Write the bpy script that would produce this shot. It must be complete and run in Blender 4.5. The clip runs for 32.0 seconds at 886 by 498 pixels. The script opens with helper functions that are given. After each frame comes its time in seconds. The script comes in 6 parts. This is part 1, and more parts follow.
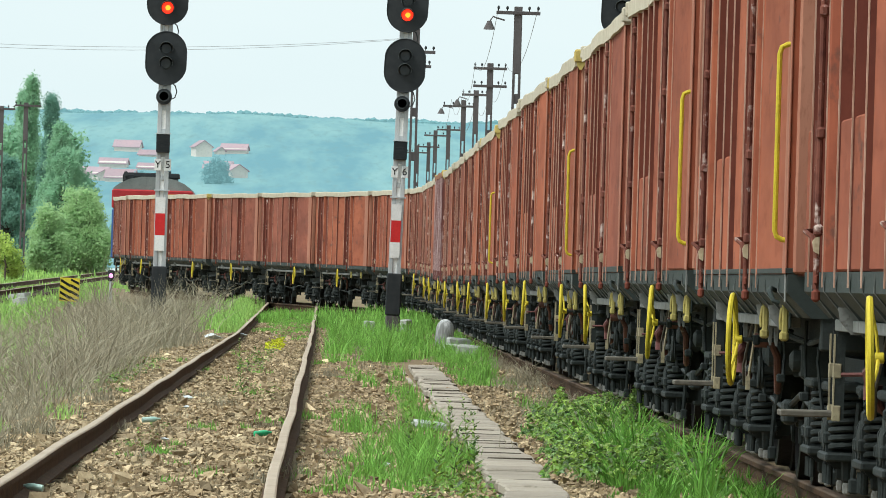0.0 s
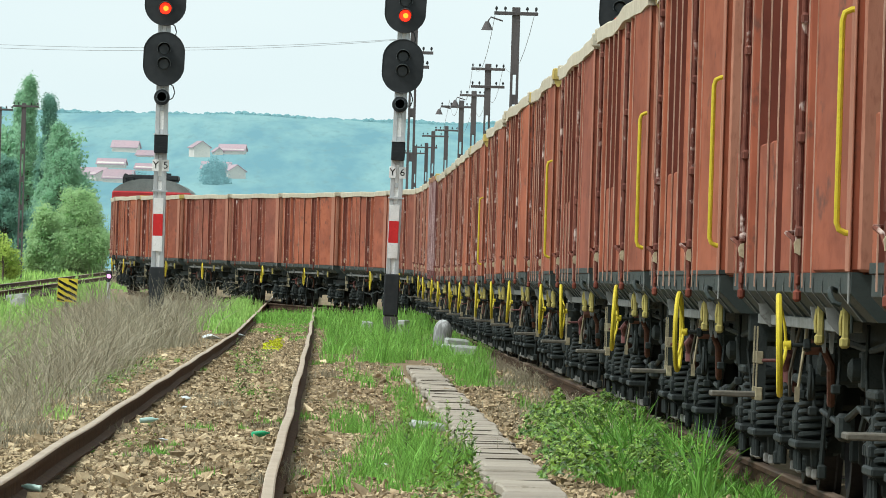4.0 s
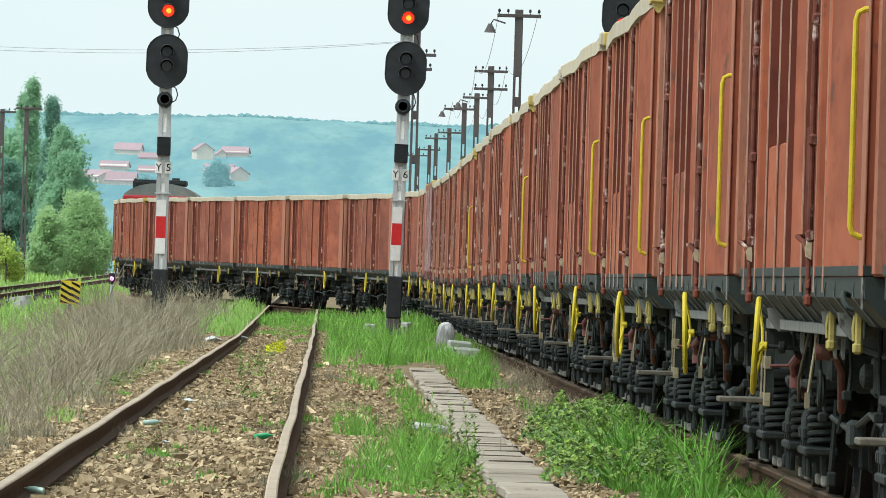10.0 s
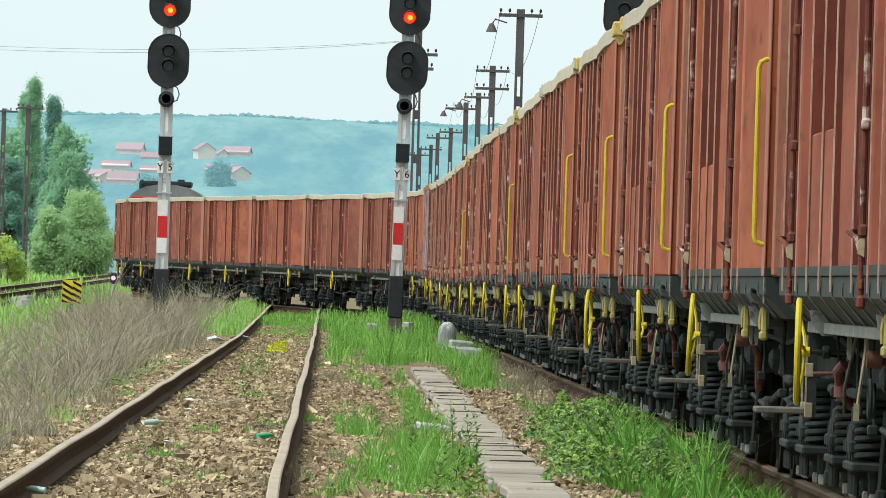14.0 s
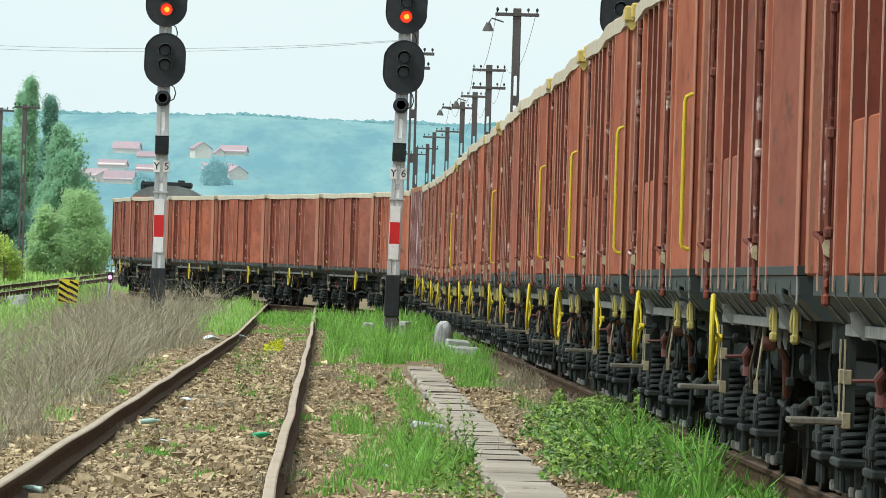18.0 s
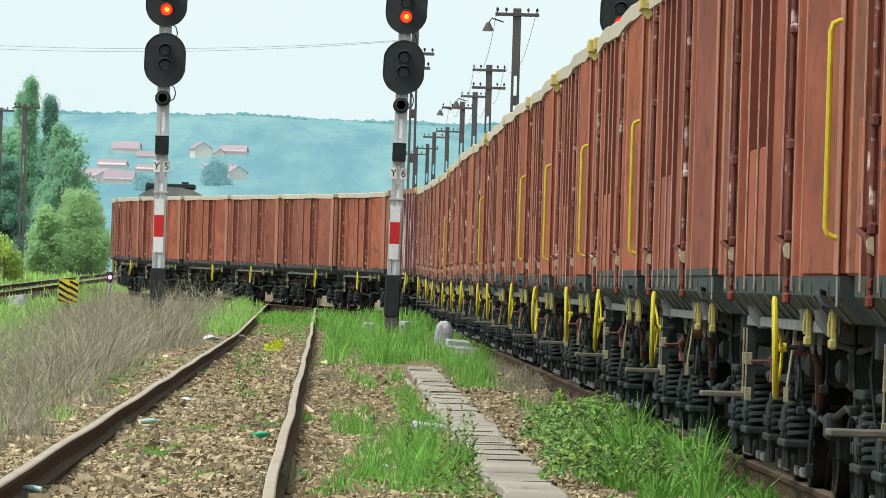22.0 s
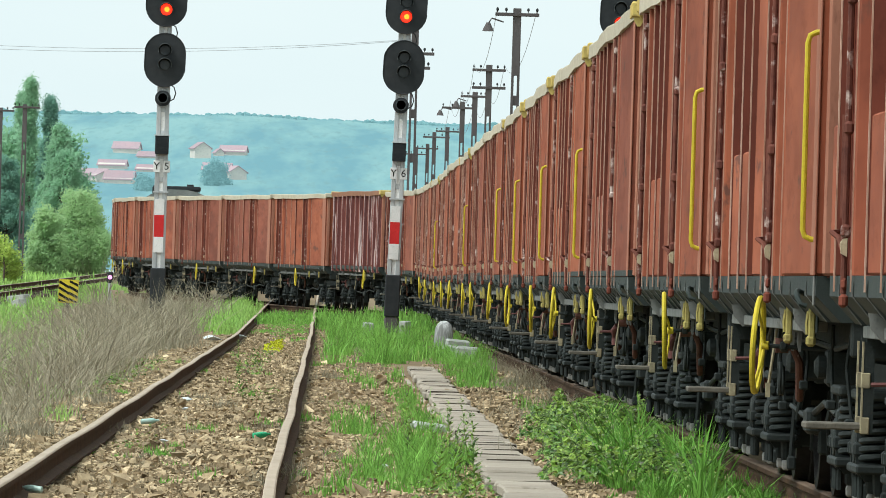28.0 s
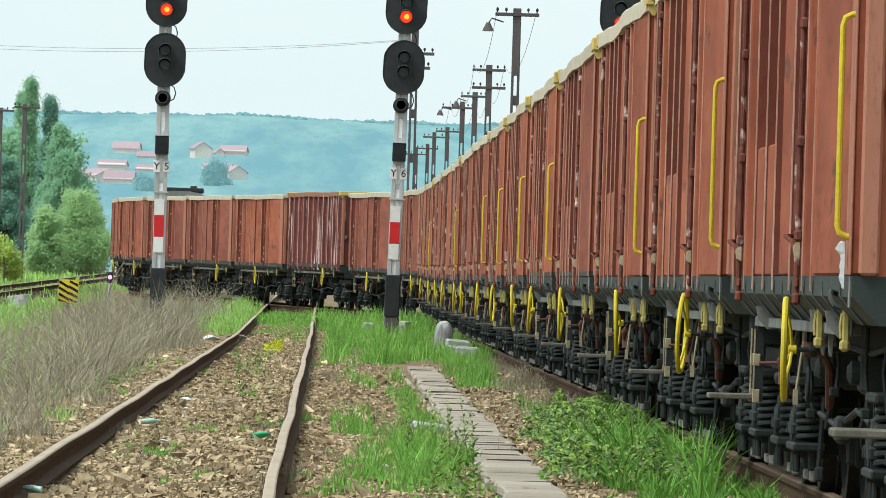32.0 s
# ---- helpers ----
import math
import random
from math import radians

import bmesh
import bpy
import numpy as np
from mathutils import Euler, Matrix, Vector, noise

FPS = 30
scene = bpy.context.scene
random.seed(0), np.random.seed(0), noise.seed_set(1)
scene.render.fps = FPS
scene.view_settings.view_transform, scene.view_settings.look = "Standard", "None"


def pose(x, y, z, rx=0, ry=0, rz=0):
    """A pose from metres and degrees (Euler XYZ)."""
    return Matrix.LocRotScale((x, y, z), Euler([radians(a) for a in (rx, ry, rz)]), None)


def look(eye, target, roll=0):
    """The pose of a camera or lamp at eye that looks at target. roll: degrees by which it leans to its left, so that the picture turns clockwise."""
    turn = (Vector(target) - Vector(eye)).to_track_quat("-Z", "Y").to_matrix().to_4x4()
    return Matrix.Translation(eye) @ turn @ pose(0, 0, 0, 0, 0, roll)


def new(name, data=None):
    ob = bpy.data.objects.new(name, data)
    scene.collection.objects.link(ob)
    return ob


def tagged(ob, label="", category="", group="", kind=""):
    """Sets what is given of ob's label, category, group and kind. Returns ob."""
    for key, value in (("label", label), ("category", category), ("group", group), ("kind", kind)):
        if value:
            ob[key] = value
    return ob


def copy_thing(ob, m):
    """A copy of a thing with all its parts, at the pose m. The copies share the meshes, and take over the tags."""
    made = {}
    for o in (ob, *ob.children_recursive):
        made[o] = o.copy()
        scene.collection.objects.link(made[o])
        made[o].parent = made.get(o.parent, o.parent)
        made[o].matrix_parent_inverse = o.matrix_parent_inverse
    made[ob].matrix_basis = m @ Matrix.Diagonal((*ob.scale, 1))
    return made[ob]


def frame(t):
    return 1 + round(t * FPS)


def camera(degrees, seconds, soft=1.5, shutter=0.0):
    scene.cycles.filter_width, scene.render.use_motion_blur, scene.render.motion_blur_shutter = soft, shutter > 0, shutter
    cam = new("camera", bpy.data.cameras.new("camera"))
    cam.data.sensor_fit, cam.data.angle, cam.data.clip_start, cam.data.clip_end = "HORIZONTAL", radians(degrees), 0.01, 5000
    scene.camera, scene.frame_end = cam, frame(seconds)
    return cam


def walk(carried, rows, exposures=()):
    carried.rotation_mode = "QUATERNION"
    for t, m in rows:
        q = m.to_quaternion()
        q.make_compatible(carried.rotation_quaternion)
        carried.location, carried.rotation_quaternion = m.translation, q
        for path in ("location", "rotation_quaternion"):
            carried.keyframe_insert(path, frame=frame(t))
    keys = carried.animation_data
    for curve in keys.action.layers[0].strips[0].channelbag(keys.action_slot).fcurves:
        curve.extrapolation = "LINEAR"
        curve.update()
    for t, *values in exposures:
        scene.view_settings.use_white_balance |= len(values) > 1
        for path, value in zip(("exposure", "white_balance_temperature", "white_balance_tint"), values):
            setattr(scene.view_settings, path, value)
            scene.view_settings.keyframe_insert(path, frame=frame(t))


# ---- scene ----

# ================= camera =================
F, ROLL = 16469.5, 0.03009          # focal length in picture widths of 1568, lean in radians
VX, VY = 578.19, 498.06             # where the straight tracks run together
EYE = (0.0, 0.0, 1.1835)
cam = camera(2 * math.degrees(math.atan(784 / F)), 32.0, soft=0.9)


def aim(dx, dy):
    """The camera's pose when its picture is shifted by dx, dy."""
    c, s = math.cos(ROLL), math.sin(ROLL)
    u, v = VX + c * dx + s * dy, VY - s * dx + c * dy
    return look(EYE, (EYE[0] + (784 - u) / F, EYE[1] + 1.0, EYE[2] + (v - 441) / F), math.degrees(ROLL))


SHAKE = [(0.0, 2.0, -2.9), (0.5, 0.0, -2.5), (1.0, 2.5, -3.1), (1.5, 2.7, -3.2), (2.0, 2.6, -3.4), (2.5, 4.2, -3.3),
         (3.0, 3.2, -3.6), (3.5, -3.3, -2.8), (5.5, 6.3, 0.1), (6.0, 6.1, 1.4), (6.5, 6.0, 3.1), (7.0, 4.8, 4.6),
         (7.5, 6.1, 3.2), (8.0, 7.4, 3.4), (9.0, 7.6, 3.2), (9.5, 6.0, 3.1), (10.0, 3.4, 2.2), (10.5, 5.0, 2.3),
         (11.0, 4.7, 1.7), (11.5, 4.6, 3.2), (12.0, 5.5, 1.2), (12.5, 6.1, 1.8), (13.0, 7.4, 0.0), (13.5, 4.1, 1.5),
         (14.0, 6.1, 1.5), (14.5, 4.3, 6.0), (16.5, 6.9, -1.3), (17.0, 0.0, 0.0), (18.0, 0.0, 0.0), (32.0, 0.0, 0.0)]
walk(cam, [(t, aim(dx, dy)) for t, dx, dy in SHAKE])

# ================= light =================
SUN_UP, SUN_ROUND = radians(54), radians(243)
world = bpy.data.worlds.new("world")
scene.world = world
world.use_nodes = True
wn, wl = world.node_tree.nodes, world.node_tree.links
wn.clear()
sky = wn.new("ShaderNodeTexSky")
sky.sky_type = "NISHITA"
sky.sun_disc = False
sky.sun_elevation, sky.sun_rotation = SUN_UP, SUN_ROUND
sky.air_density, sky.dust_density, sky.ozone_density = 1.0, 6.0, 1.0
sky_scale = wn.new("ShaderNodeMix")
sky_scale.data_type, sky_scale.blend_type = "RGBA", "MULTIPLY"
sky_scale.inputs["Factor"].default_value = 1.0
sky_scale.inputs["B"].default_value = (0.10, 0.10, 0.10, 1)
cloud = wn.new("ShaderNodeMix")
cloud.data_type = "RGBA"
cloud.inputs["Factor"].default_value = 0.85
cloud_tex = wn.new("ShaderNodeTexNoise")
cloud_tex.inputs["Scale"].default_value, cloud_tex.inputs["Detail"].default_value = 9.0, 5.0
cloud_map = wn.new("ShaderNodeMapping")
cloud_map.inputs["Scale"].default_value = (1, 1, 4)
cloud_co = wn.new("ShaderNodeTexCoord")
cloud_tone = wn.new("ShaderNodeMix")
cloud_tone.data_type = "RGBA"
cloud_tone.inputs["A"].default_value, cloud_tone.inputs["B"].default_value = (0.67, 0.82, 0.85, 1), (0.82, 0.92, 0.92, 1)
back = wn.new("ShaderNodeBackground")
back.inputs["Strength"].default_value = 1.2
wout = wn.new("ShaderNodeOutputWorld")
wl.new(sky.outputs["Color"], sky_scale.inputs["A"])
wl.new(sky_scale.outputs["Result"], cloud.inputs["A"])
wl.new(cloud_co.outputs["Generated"], cloud_map.inputs["Vector"])
wl.new(cloud_map.outputs[0], cloud_tex.inputs["Vector"])
wl.new(cloud_tex.outputs["Fac"], cloud_tone.inputs["Factor"])
wl.new(cloud_tone.outputs["Result"], cloud.inputs["B"])
wl.new(cloud.outputs["Result"], back.inputs["Color"])
wl.new(back.outputs["Background"], wout.inputs["Surface"])

sun = new("sun", bpy.data.lights.new("sun", "SUN"))
sun.data.energy, sun.data.angle, sun.data.color = 3.0, radians(20), (0.97, 0.96, 0.95)
sun.matrix_world = look((math.sin(SUN_ROUND) * math.cos(SUN_UP) * 90, math.cos(SUN_ROUND) * math.cos(SUN_UP) * 90, math.sin(SUN_UP) * 90), (0, 0, 0))
scene.view_settings.exposure = 0.08


# ================= materials =================
def mat(name, color, color2=None, rough=0.7, metal=0.0, scale=3.0, stretch=(1, 1, 1), fine=40.0, amount=0.5, bump=0.15,
        vary=0.06, wear=None, wear_at=0.62, wear_scale=1.2, space="Object", island=0.0, glow=0.0, sheer=0.0, spec=0.12):
    """A surface whose colour drifts between two tones at two scales, with fine relief and patches of wear."""
    m = bpy.data.materials.new(name)
    m.use_nodes = True
    n, l = m.node_tree.nodes, m.node_tree.links
    n.clear()
    out, bsdf = n.new("ShaderNodeOutputMaterial"), n.new("ShaderNodeBsdfPrincipled")
    l.new(bsdf.outputs[0], out.inputs[0])
    color2 = color2 or tuple(c * 0.6 for c in color)
    if space == "Object":
        co, info = n.new("ShaderNodeTexCoord"), n.new("ShaderNodeObjectInfo")
        shift = n.new("ShaderNodeVectorMath")
        shift.operation = "MULTIPLY_ADD"
        shift.inputs[1].default_value = (1, 1, 1)
        mul = n.new("ShaderNodeMath")
        mul.operation, mul.inputs[1].default_value = "MULTIPLY", 57.0
        l.new(info.outputs["Random"], mul.inputs[0])
        l.new(co.outputs["Object"], shift.inputs[0])
        l.new(mul.outputs[0], shift.inputs[2])
        vec, rnd = shift.outputs[0], info.outputs["Random"]
    else:
        geo = n.new("ShaderNodeNewGeometry")
        vec, rnd = geo.outputs["Position"], geo.outputs["Random Per Island"]
    mp = n.new("ShaderNodeMapping")
    mp.inputs["Scale"].default_value = stretch
    l.new(vec, mp.inputs[0])

    def tex(sc, detail):
        x = n.new("ShaderNodeTexNoise")
        x.inputs["Scale"].default_value, x.inputs["Detail"].default_value, x.inputs["Roughness"].default_value = sc, detail, 0.62
        l.new(mp.outputs[0], x.inputs["Vector"])
        return x.outputs["Fac"]

    def mix(fac, a, b):
        x = n.new("ShaderNodeMix")
        x.data_type = "RGBA"
        if isinstance(fac, float):
            x.inputs["Factor"].default_value = fac
        else:
            l.new(fac, x.inputs["Factor"])
        for key, v in (("A", a), ("B", b)):
            if isinstance(v, tuple):
                x.inputs[key].default_value = (*v, 1)
            else:
                l.new(v, x.inputs[key])
        return x.outputs["Result"]

    def ramp(fac, lo, hi):
        x = n.new("ShaderNodeMapRange")
        x.inputs["From Min"].default_value, x.inputs["From Max"].default_value = lo, hi
        l.new(fac, x.inputs["Value"])
        return x.outputs["Result"]

    large, small = tex(scale, 4), tex(fine, 5)
    col = mix(ramp(large, 0.5 - 0.22 / max(amount, 0.05) * 0.5, 0.5 + 0.22 / max(amount, 0.05) * 0.5), color, color2)
    dark = tuple(c * 0.72 for c in color2)
    col = mix(ramp(small, 0.52, 0.85), col, dark)
    if wear:
        col = mix(ramp(tex(wear_scale * scale, 6), wear_at, wear_at + 0.08), col, wear)
    if vary or island:
        hsv = n.new("ShaderNodeHueSaturation")
        r = n.new("ShaderNodeMapRange")
        k = island or vary
        r.inputs["To Min"].default_value, r.inputs["To Max"].default_value = 1 - k, 1 + k
        l.new(rnd, r.inputs["Value"])
        l.new(r.outputs["Result"], hsv.inputs["Value"])
        l.new(col, hsv.inputs["Color"])
        col = hsv.outputs["Color"]
    l.new(col, bsdf.inputs["Base Color"])
    bsdf.inputs["Metallic"].default_value = metal
    bsdf.inputs["Specular IOR Level"].default_value = spec
    rr = n.new("ShaderNodeMapRange")
    rr.inputs["To Min"].default_value, rr.inputs["To Max"].default_value = max(0.05, rough - 0.12), min(1, rough + 0.15)
    l.new(small, rr.inputs["Value"])
    l.new(rr.outputs["Result"], bsdf.inputs["Roughness"])
    if bump:
        b = n.new("ShaderNodeBump")
        b.inputs["Strength"].default_value, b.inputs["Distance"].default_value = bump, 0.02
        l.new(small, b.inputs["Height"])
        l.new(b.outputs[0], bsdf.inputs["Normal"])
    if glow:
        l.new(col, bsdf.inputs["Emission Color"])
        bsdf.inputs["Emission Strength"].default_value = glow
    if sheer:
        tr = n.new("ShaderNodeBsdfTranslucent")
        l.new(col, tr.inputs["Color"])
        ms = n.new("ShaderNodeMixShader")
        ms.inputs[0].default_value = sheer
        l.new(bsdf.outputs[0], ms.inputs[1])
        l.new(tr.outputs[0], ms.inputs[2])
        l.new(ms.outputs[0], out.inputs[0])
    return m


def lamp_mat(name, color, strength):
    m = bpy.data.materials.new(name)
    m.use_nodes = True
    b = m.node_tree.nodes["Principled BSDF"]
    b.inputs["Base Color"].default_value = (*color, 1)
    b.inputs["Emission Color"].default_value = (*color, 1)
    b.inputs["Emission Strength"].default_value = strength
    return m


def paint(name, a, b, wear=(0.15, 0.068, 0.050), at=0.60):
    return mat(name, a, b, rough=0.8, spec=0.06, scale=2.4, stretch=(1, 0.12, 0.55), fine=9, amount=1.0, bump=0.1, vary=0.10, wear=wear, wear_at=at, wear_scale=2.5)


RED_PAINTS = [paint("red_oxide_paint", (0.345, 0.109, 0.062), (0.235, 0.076, 0.047)),
              paint("brown_oxide_paint", (0.285, 0.098, 0.064), (0.195, 0.070, 0.049)),
              paint("bright_oxide_paint", (0.375, 0.121, 0.066), (0.27, 0.086, 0.050)),
              mat("scraped_dark_paint", (0.135, 0.048, 0.042), (0.085, 0.035, 0.033), rough=0.8, spec=0.06, scale=3.0, stretch=(1, 1.3, 0.10), fine=9, amount=1.0, bump=0.1, vary=0.05, wear=(0.52, 0.42, 0.40), wear_at=0.525, wear_scale=1.6),
              paint("umber_oxide_paint", (0.30, 0.102, 0.066), (0.215, 0.074, 0.050))]
M_BAND = mat("black_lower_paint", (0.028, 0.040, 0.037), (0.042, 0.052, 0.048), rough=0.6, scale=3, wear=(0.12, 0.10, 0.08), wear_at=0.68)
M_CAP = mat("dusty_cream_rail", (0.56, 0.53, 0.42), (0.42, 0.38, 0.28), rough=0.8, scale=4, wear=(0.38, 0.24, 0.12), wear_at=0.66)
M_CAPEND = mat("yellow_end_paint", (0.58, 0.46, 0.14), (0.44, 0.33, 0.11), rough=0.6, scale=6, wear=(0.25, 0.13, 0.06), wear_at=0.68)
M_YEL = mat("yellow_paint", (0.64, 0.54, 0.045), (0.50, 0.40, 0.04), rough=0.5, scale=8, fine=60, wear=(0.22, 0.13, 0.05), wear_at=0.70)
M_OCHRE = mat("dull_yellow_paint", (0.46, 0.41, 0.13), (0.28, 0.24, 0.09), rough=0.65, scale=8, wear=(0.12, 0.08, 0.05), wear_at=0.62)
M_SILL = mat("dusty_grey_sill", (0.25, 0.265, 0.25), (0.15, 0.16, 0.15), rough=0.85, scale=6, wear=(0.07, 0.06, 0.05))
M_GEAR = mat("black_running_gear", (0.022, 0.029, 0.0275), (0.039, 0.047, 0.044), rough=0.72, scale=7, fine=50, bump=0.3, wear=(0.055, 0.045, 0.036), wear_at=0.66)
M_SPRING = mat("dusty_spring_steel", (0.030, 0.038, 0.036), (0.017, 0.022, 0.021), rough=0.6, scale=10)
M_TREAD = mat("worn_wheel_steel", (0.024, 0.022, 0.021), (0.015, 0.014, 0.013), rough=0.6, metal=0.2, scale=8)
M_BAR = mat("rusty_lock_bar", (0.20, 0.078, 0.056), (0.115, 0.048, 0.039), rough=0.85, spec=0.05, scale=5, fine=20, wear=(0.56, 0.47, 0.42), wear_at=0.575)
# Stained brown, darkened further so the recesses' shade is in the colour.
M_FLANGE = mat("stained_shaded_steel", (0.215, 0.070, 0.047), (0.145, 0.050, 0.038), rough=0.9, spec=0.04, scale=2.4, stretch=(1, 0.12, 0.55), fine=10)
M_STEP = mat("worn_step_plate", (0.17, 0.16, 0.13), (0.085, 0.08, 0.065), rough=0.7, scale=9)
M_NUT = mat("bare_steel_nut", (0.34, 0.35, 0.33), (0.16, 0.16, 0.15), rough=0.6, scale=12)
M_PINK = mat("red_cock_paint", (0.17, 0.07, 0.065), (0.11, 0.05, 0.045), rough=0.5, scale=9)
M_LEVER = mat("cream_lever_paint", (0.42, 0.38, 0.24), (0.20, 0.175, 0.12), rough=0.7, scale=9)
M_CORNER = mat("pale_corner_paint", (0.42, 0.20, 0.135), (0.31, 0.13, 0.085), rough=0.8, scale=3, stretch=(1, 1, 0.3))
# Wear on the edges, paled further to paint the highlight they catch.
M_EDGE = mat("worn_highlit_edge", (0.62, 0.45, 0.36), (0.38, 0.20, 0.13), rough=0.8, scale=3, stretch=(1, 1, 0.5))
M_RIB = mat("black_gusset_paint", (0.045, 0.058, 0.054), (0.064, 0.075, 0.069), rough=0.7, scale=5, wear=(0.12, 0.115, 0.10), wear_at=0.70)
M_CATCH = mat("cream_catch_paint", (0.58, 0.54, 0.36), (0.38, 0.30, 0.20), rough=0.7, scale=12)
M_RUSTY = mat("rusty_pipe", (0.16, 0.075, 0.055), (0.09, 0.05, 0.04), rough=0.85, scale=9, wear=(0.30, 0.24, 0.20), wear_at=0.64)
M_SCRAPE = mat("rubbed_rib_paint", (0.50, 0.37, 0.36), (0.22, 0.12, 0.11), rough=0.8, scale=2.0, stretch=(1, 1, 0.5), fine=12, amount=1.0)
M_CAPBROWN = mat("brown_top_rail", (0.32, 0.17, 0.10), (0.22, 0.11, 0.07), rough=0.8, scale=4)
M_RAILTOP = mat("polished_rail_top", (0.46, 0.385, 0.29), (0.34, 0.275, 0.20), rough=0.6, metal=0.0, scale=1.0, fine=20, bump=0.03, vary=0)
M_RAILDULL = mat("brown_rail_top", (0.165, 0.120, 0.085), (0.10, 0.072, 0.052), rough=0.75, scale=2.0, fine=20, bump=0.05, vary=0)
M_RAIL = mat("rusty_rail_side", (0.105, 0.064, 0.036), (0.060, 0.038, 0.025), rough=0.9, scale=3, fine=30, bump=0.3)
M_SLEEPER = mat("weathered_sleeper", (0.13, 0.105, 0.085), (0.075, 0.06, 0.05), rough=0.9, scale=5, stretch=(0.4, 3, 3), bump=0.4)
M_STONE = mat("ballast_stone", (0.485, 0.395, 0.25), (0.245, 0.185, 0.108), rough=0.95, scale=3.2, amount=1.1, fine=60, space="World", island=0.55, bump=0.3, spec=0.1)
M_SOIL = mat("gravelly_soil", (0.265, 0.205, 0.122), (0.15, 0.112, 0.066), rough=0.95, scale=1.2, fine=14, space="World", bump=0.6, spec=0.15, wear=(0.10, 0.13, 0.04), wear_at=0.58, wear_scale=0.4)
# Near-black for the strips that paint shade between duct lids.
M_JOINT = mat("joint_shade_tone", (0.075, 0.062, 0.045), (0.045, 0.038, 0.027), rough=1.0, scale=9, bump=0.5)
M_CONC = mat("weathered_concrete", (0.40, 0.365, 0.295), (0.32, 0.29, 0.235), rough=0.9, scale=2.5, fine=30, bump=0.25, wear=(0.17, 0.15, 0.11), wear_at=0.64, vary=0.14)
M_POST = mat("streaked_white_concrete", (0.55, 0.58, 0.57), (0.22, 0.23, 0.22), rough=0.9, scale=11, stretch=(1, 1, 0.10), amount=1.4, fine=40, bump=0.2)
M_CONC_W = mat("pale_concrete", (0.46, 0.49, 0.46), (0.28, 0.31, 0.27), rough=0.9, scale=5, fine=40, bump=0.2)
M_GRASS = mat("fresh_grass", (0.16, 0.405, 0.068), (0.25, 0.49, 0.10), rough=0.6, scale=0.9, space="World", island=0.45, bump=0, sheer=0.32, spec=0.25, wear=(0.33, 0.39, 0.14), wear_at=0.66, wear_scale=2.0)
# Lit copy of the fresh grass: the verge's brightness is in this colour.
M_LIME = mat("brightened_verge_grass", (0.28, 0.54, 0.125), (0.39, 0.61, 0.175), rough=0.6, scale=0.4, space="World", island=0.35, bump=0, sheer=0.35, spec=0.2)
M_LUSH = mat("lush_tall_grass", (0.105, 0.295, 0.040), (0.18, 0.40, 0.070), rough=0.6, scale=0.9, space="World", island=0.5, bump=0, sheer=0.3, spec=0.25)
M_WEED = mat("dark_weed", (0.055, 0.150, 0.020), (0.20, 0.325, 0.050), rough=0.45, scale=4.0, amount=1.2, space="World", island=0.75, bump=0, sheer=0.22, spec=0.5)
M_DRY = mat("dry_brush", (0.42, 0.39, 0.28), (0.23, 0.21, 0.147), rough=0.9, scale=0.6, space="World", island=0.35, bump=0, sheer=0.2, spec=0.15)
M_BLOOM = mat("yellow_flowers", (0.62, 0.62, 0.03), (0.40, 0.48, 0.03), rough=0.7, scale=2, space="World", island=0.3, bump=0, sheer=0.3)
# Three leaf greens made pale and bluish to carry the haze over the trees.
M_LEAF = mat("hazed_tree_leaf", (0.33, 0.57, 0.36), (0.27, 0.50, 0.33), rough=0.8, scale=0.35, space="World", island=0.05, bump=0, sheer=0.5, spec=0.05)
M_LEAF_D = mat("hazed_dark_leaf", (0.23, 0.43, 0.33), (0.18, 0.37, 0.29), rough=0.8, scale=0.25, space="World", island=0.06, bump=0, sheer=0.5, spec=0.05)
M_LEAF_Y = mat("hazed_spring_leaf", (0.42, 0.61, 0.30), (0.35, 0.55, 0.28), rough=0.8, scale=0.4, space="World", island=0.08, bump=0, sheer=0.5, spec=0.05)
M_SHRUB = mat("flowering_shrub_leaf", (0.46, 0.58, 0.12), (0.32, 0.48, 0.12), rough=0.7, scale=0.8, space="World", island=0.3, bump=0, sheer=0.35, spec=0.15)
M_BARK = mat("grey_bark", (0.13, 0.105, 0.085), (0.07, 0.06, 0.05), rough=0.95, scale=2, bump=0.4)
# Distance haze is painted in: blue-green tones that also glow.
M_FAR = mat("hazed_wooded_hill", (0.105, 0.215, 0.245), (0.160, 0.282, 0.285), rough=1.0, scale=0.055, stretch=(1, 0.045, 1), fine=0.42, amount=0.9, space="World", vary=0, bump=0, glow=0.52, spec=0)
M_FARTREE = mat("hazed_far_trees", (0.085, 0.178, 0.192), (0.105, 0.205, 0.213), rough=1.0, scale=0.05, fine=0.5, space="World", vary=0, bump=0, glow=1.05, spec=0)
# House colours are paled and glow a little, in place of real haze.
M_FARWALL = mat("hazed_house_wall", (0.56, 0.54, 0.48), (0.44, 0.44, 0.41), rough=1.0, scale=0.2, fine=2, vary=0.05, bump=0, glow=0.25)
M_FARROOF = mat("hazed_tile_roof", (0.335, 0.245, 0.262), (0.285, 0.245, 0.268), rough=1.0, scale=0.2, fine=2, vary=0.08, bump=0, glow=0.3)
M_POLE = mat("weathered_pole", (0.125, 0.115, 0.115), (0.085, 0.078, 0.076), rough=0.85, scale=2, stretch=(1, 1, 0.2), bump=0.2)
M_WIRE = mat("dull_wire", (0.32, 0.34, 0.35), rough=0.6, scale=3, bump=0)
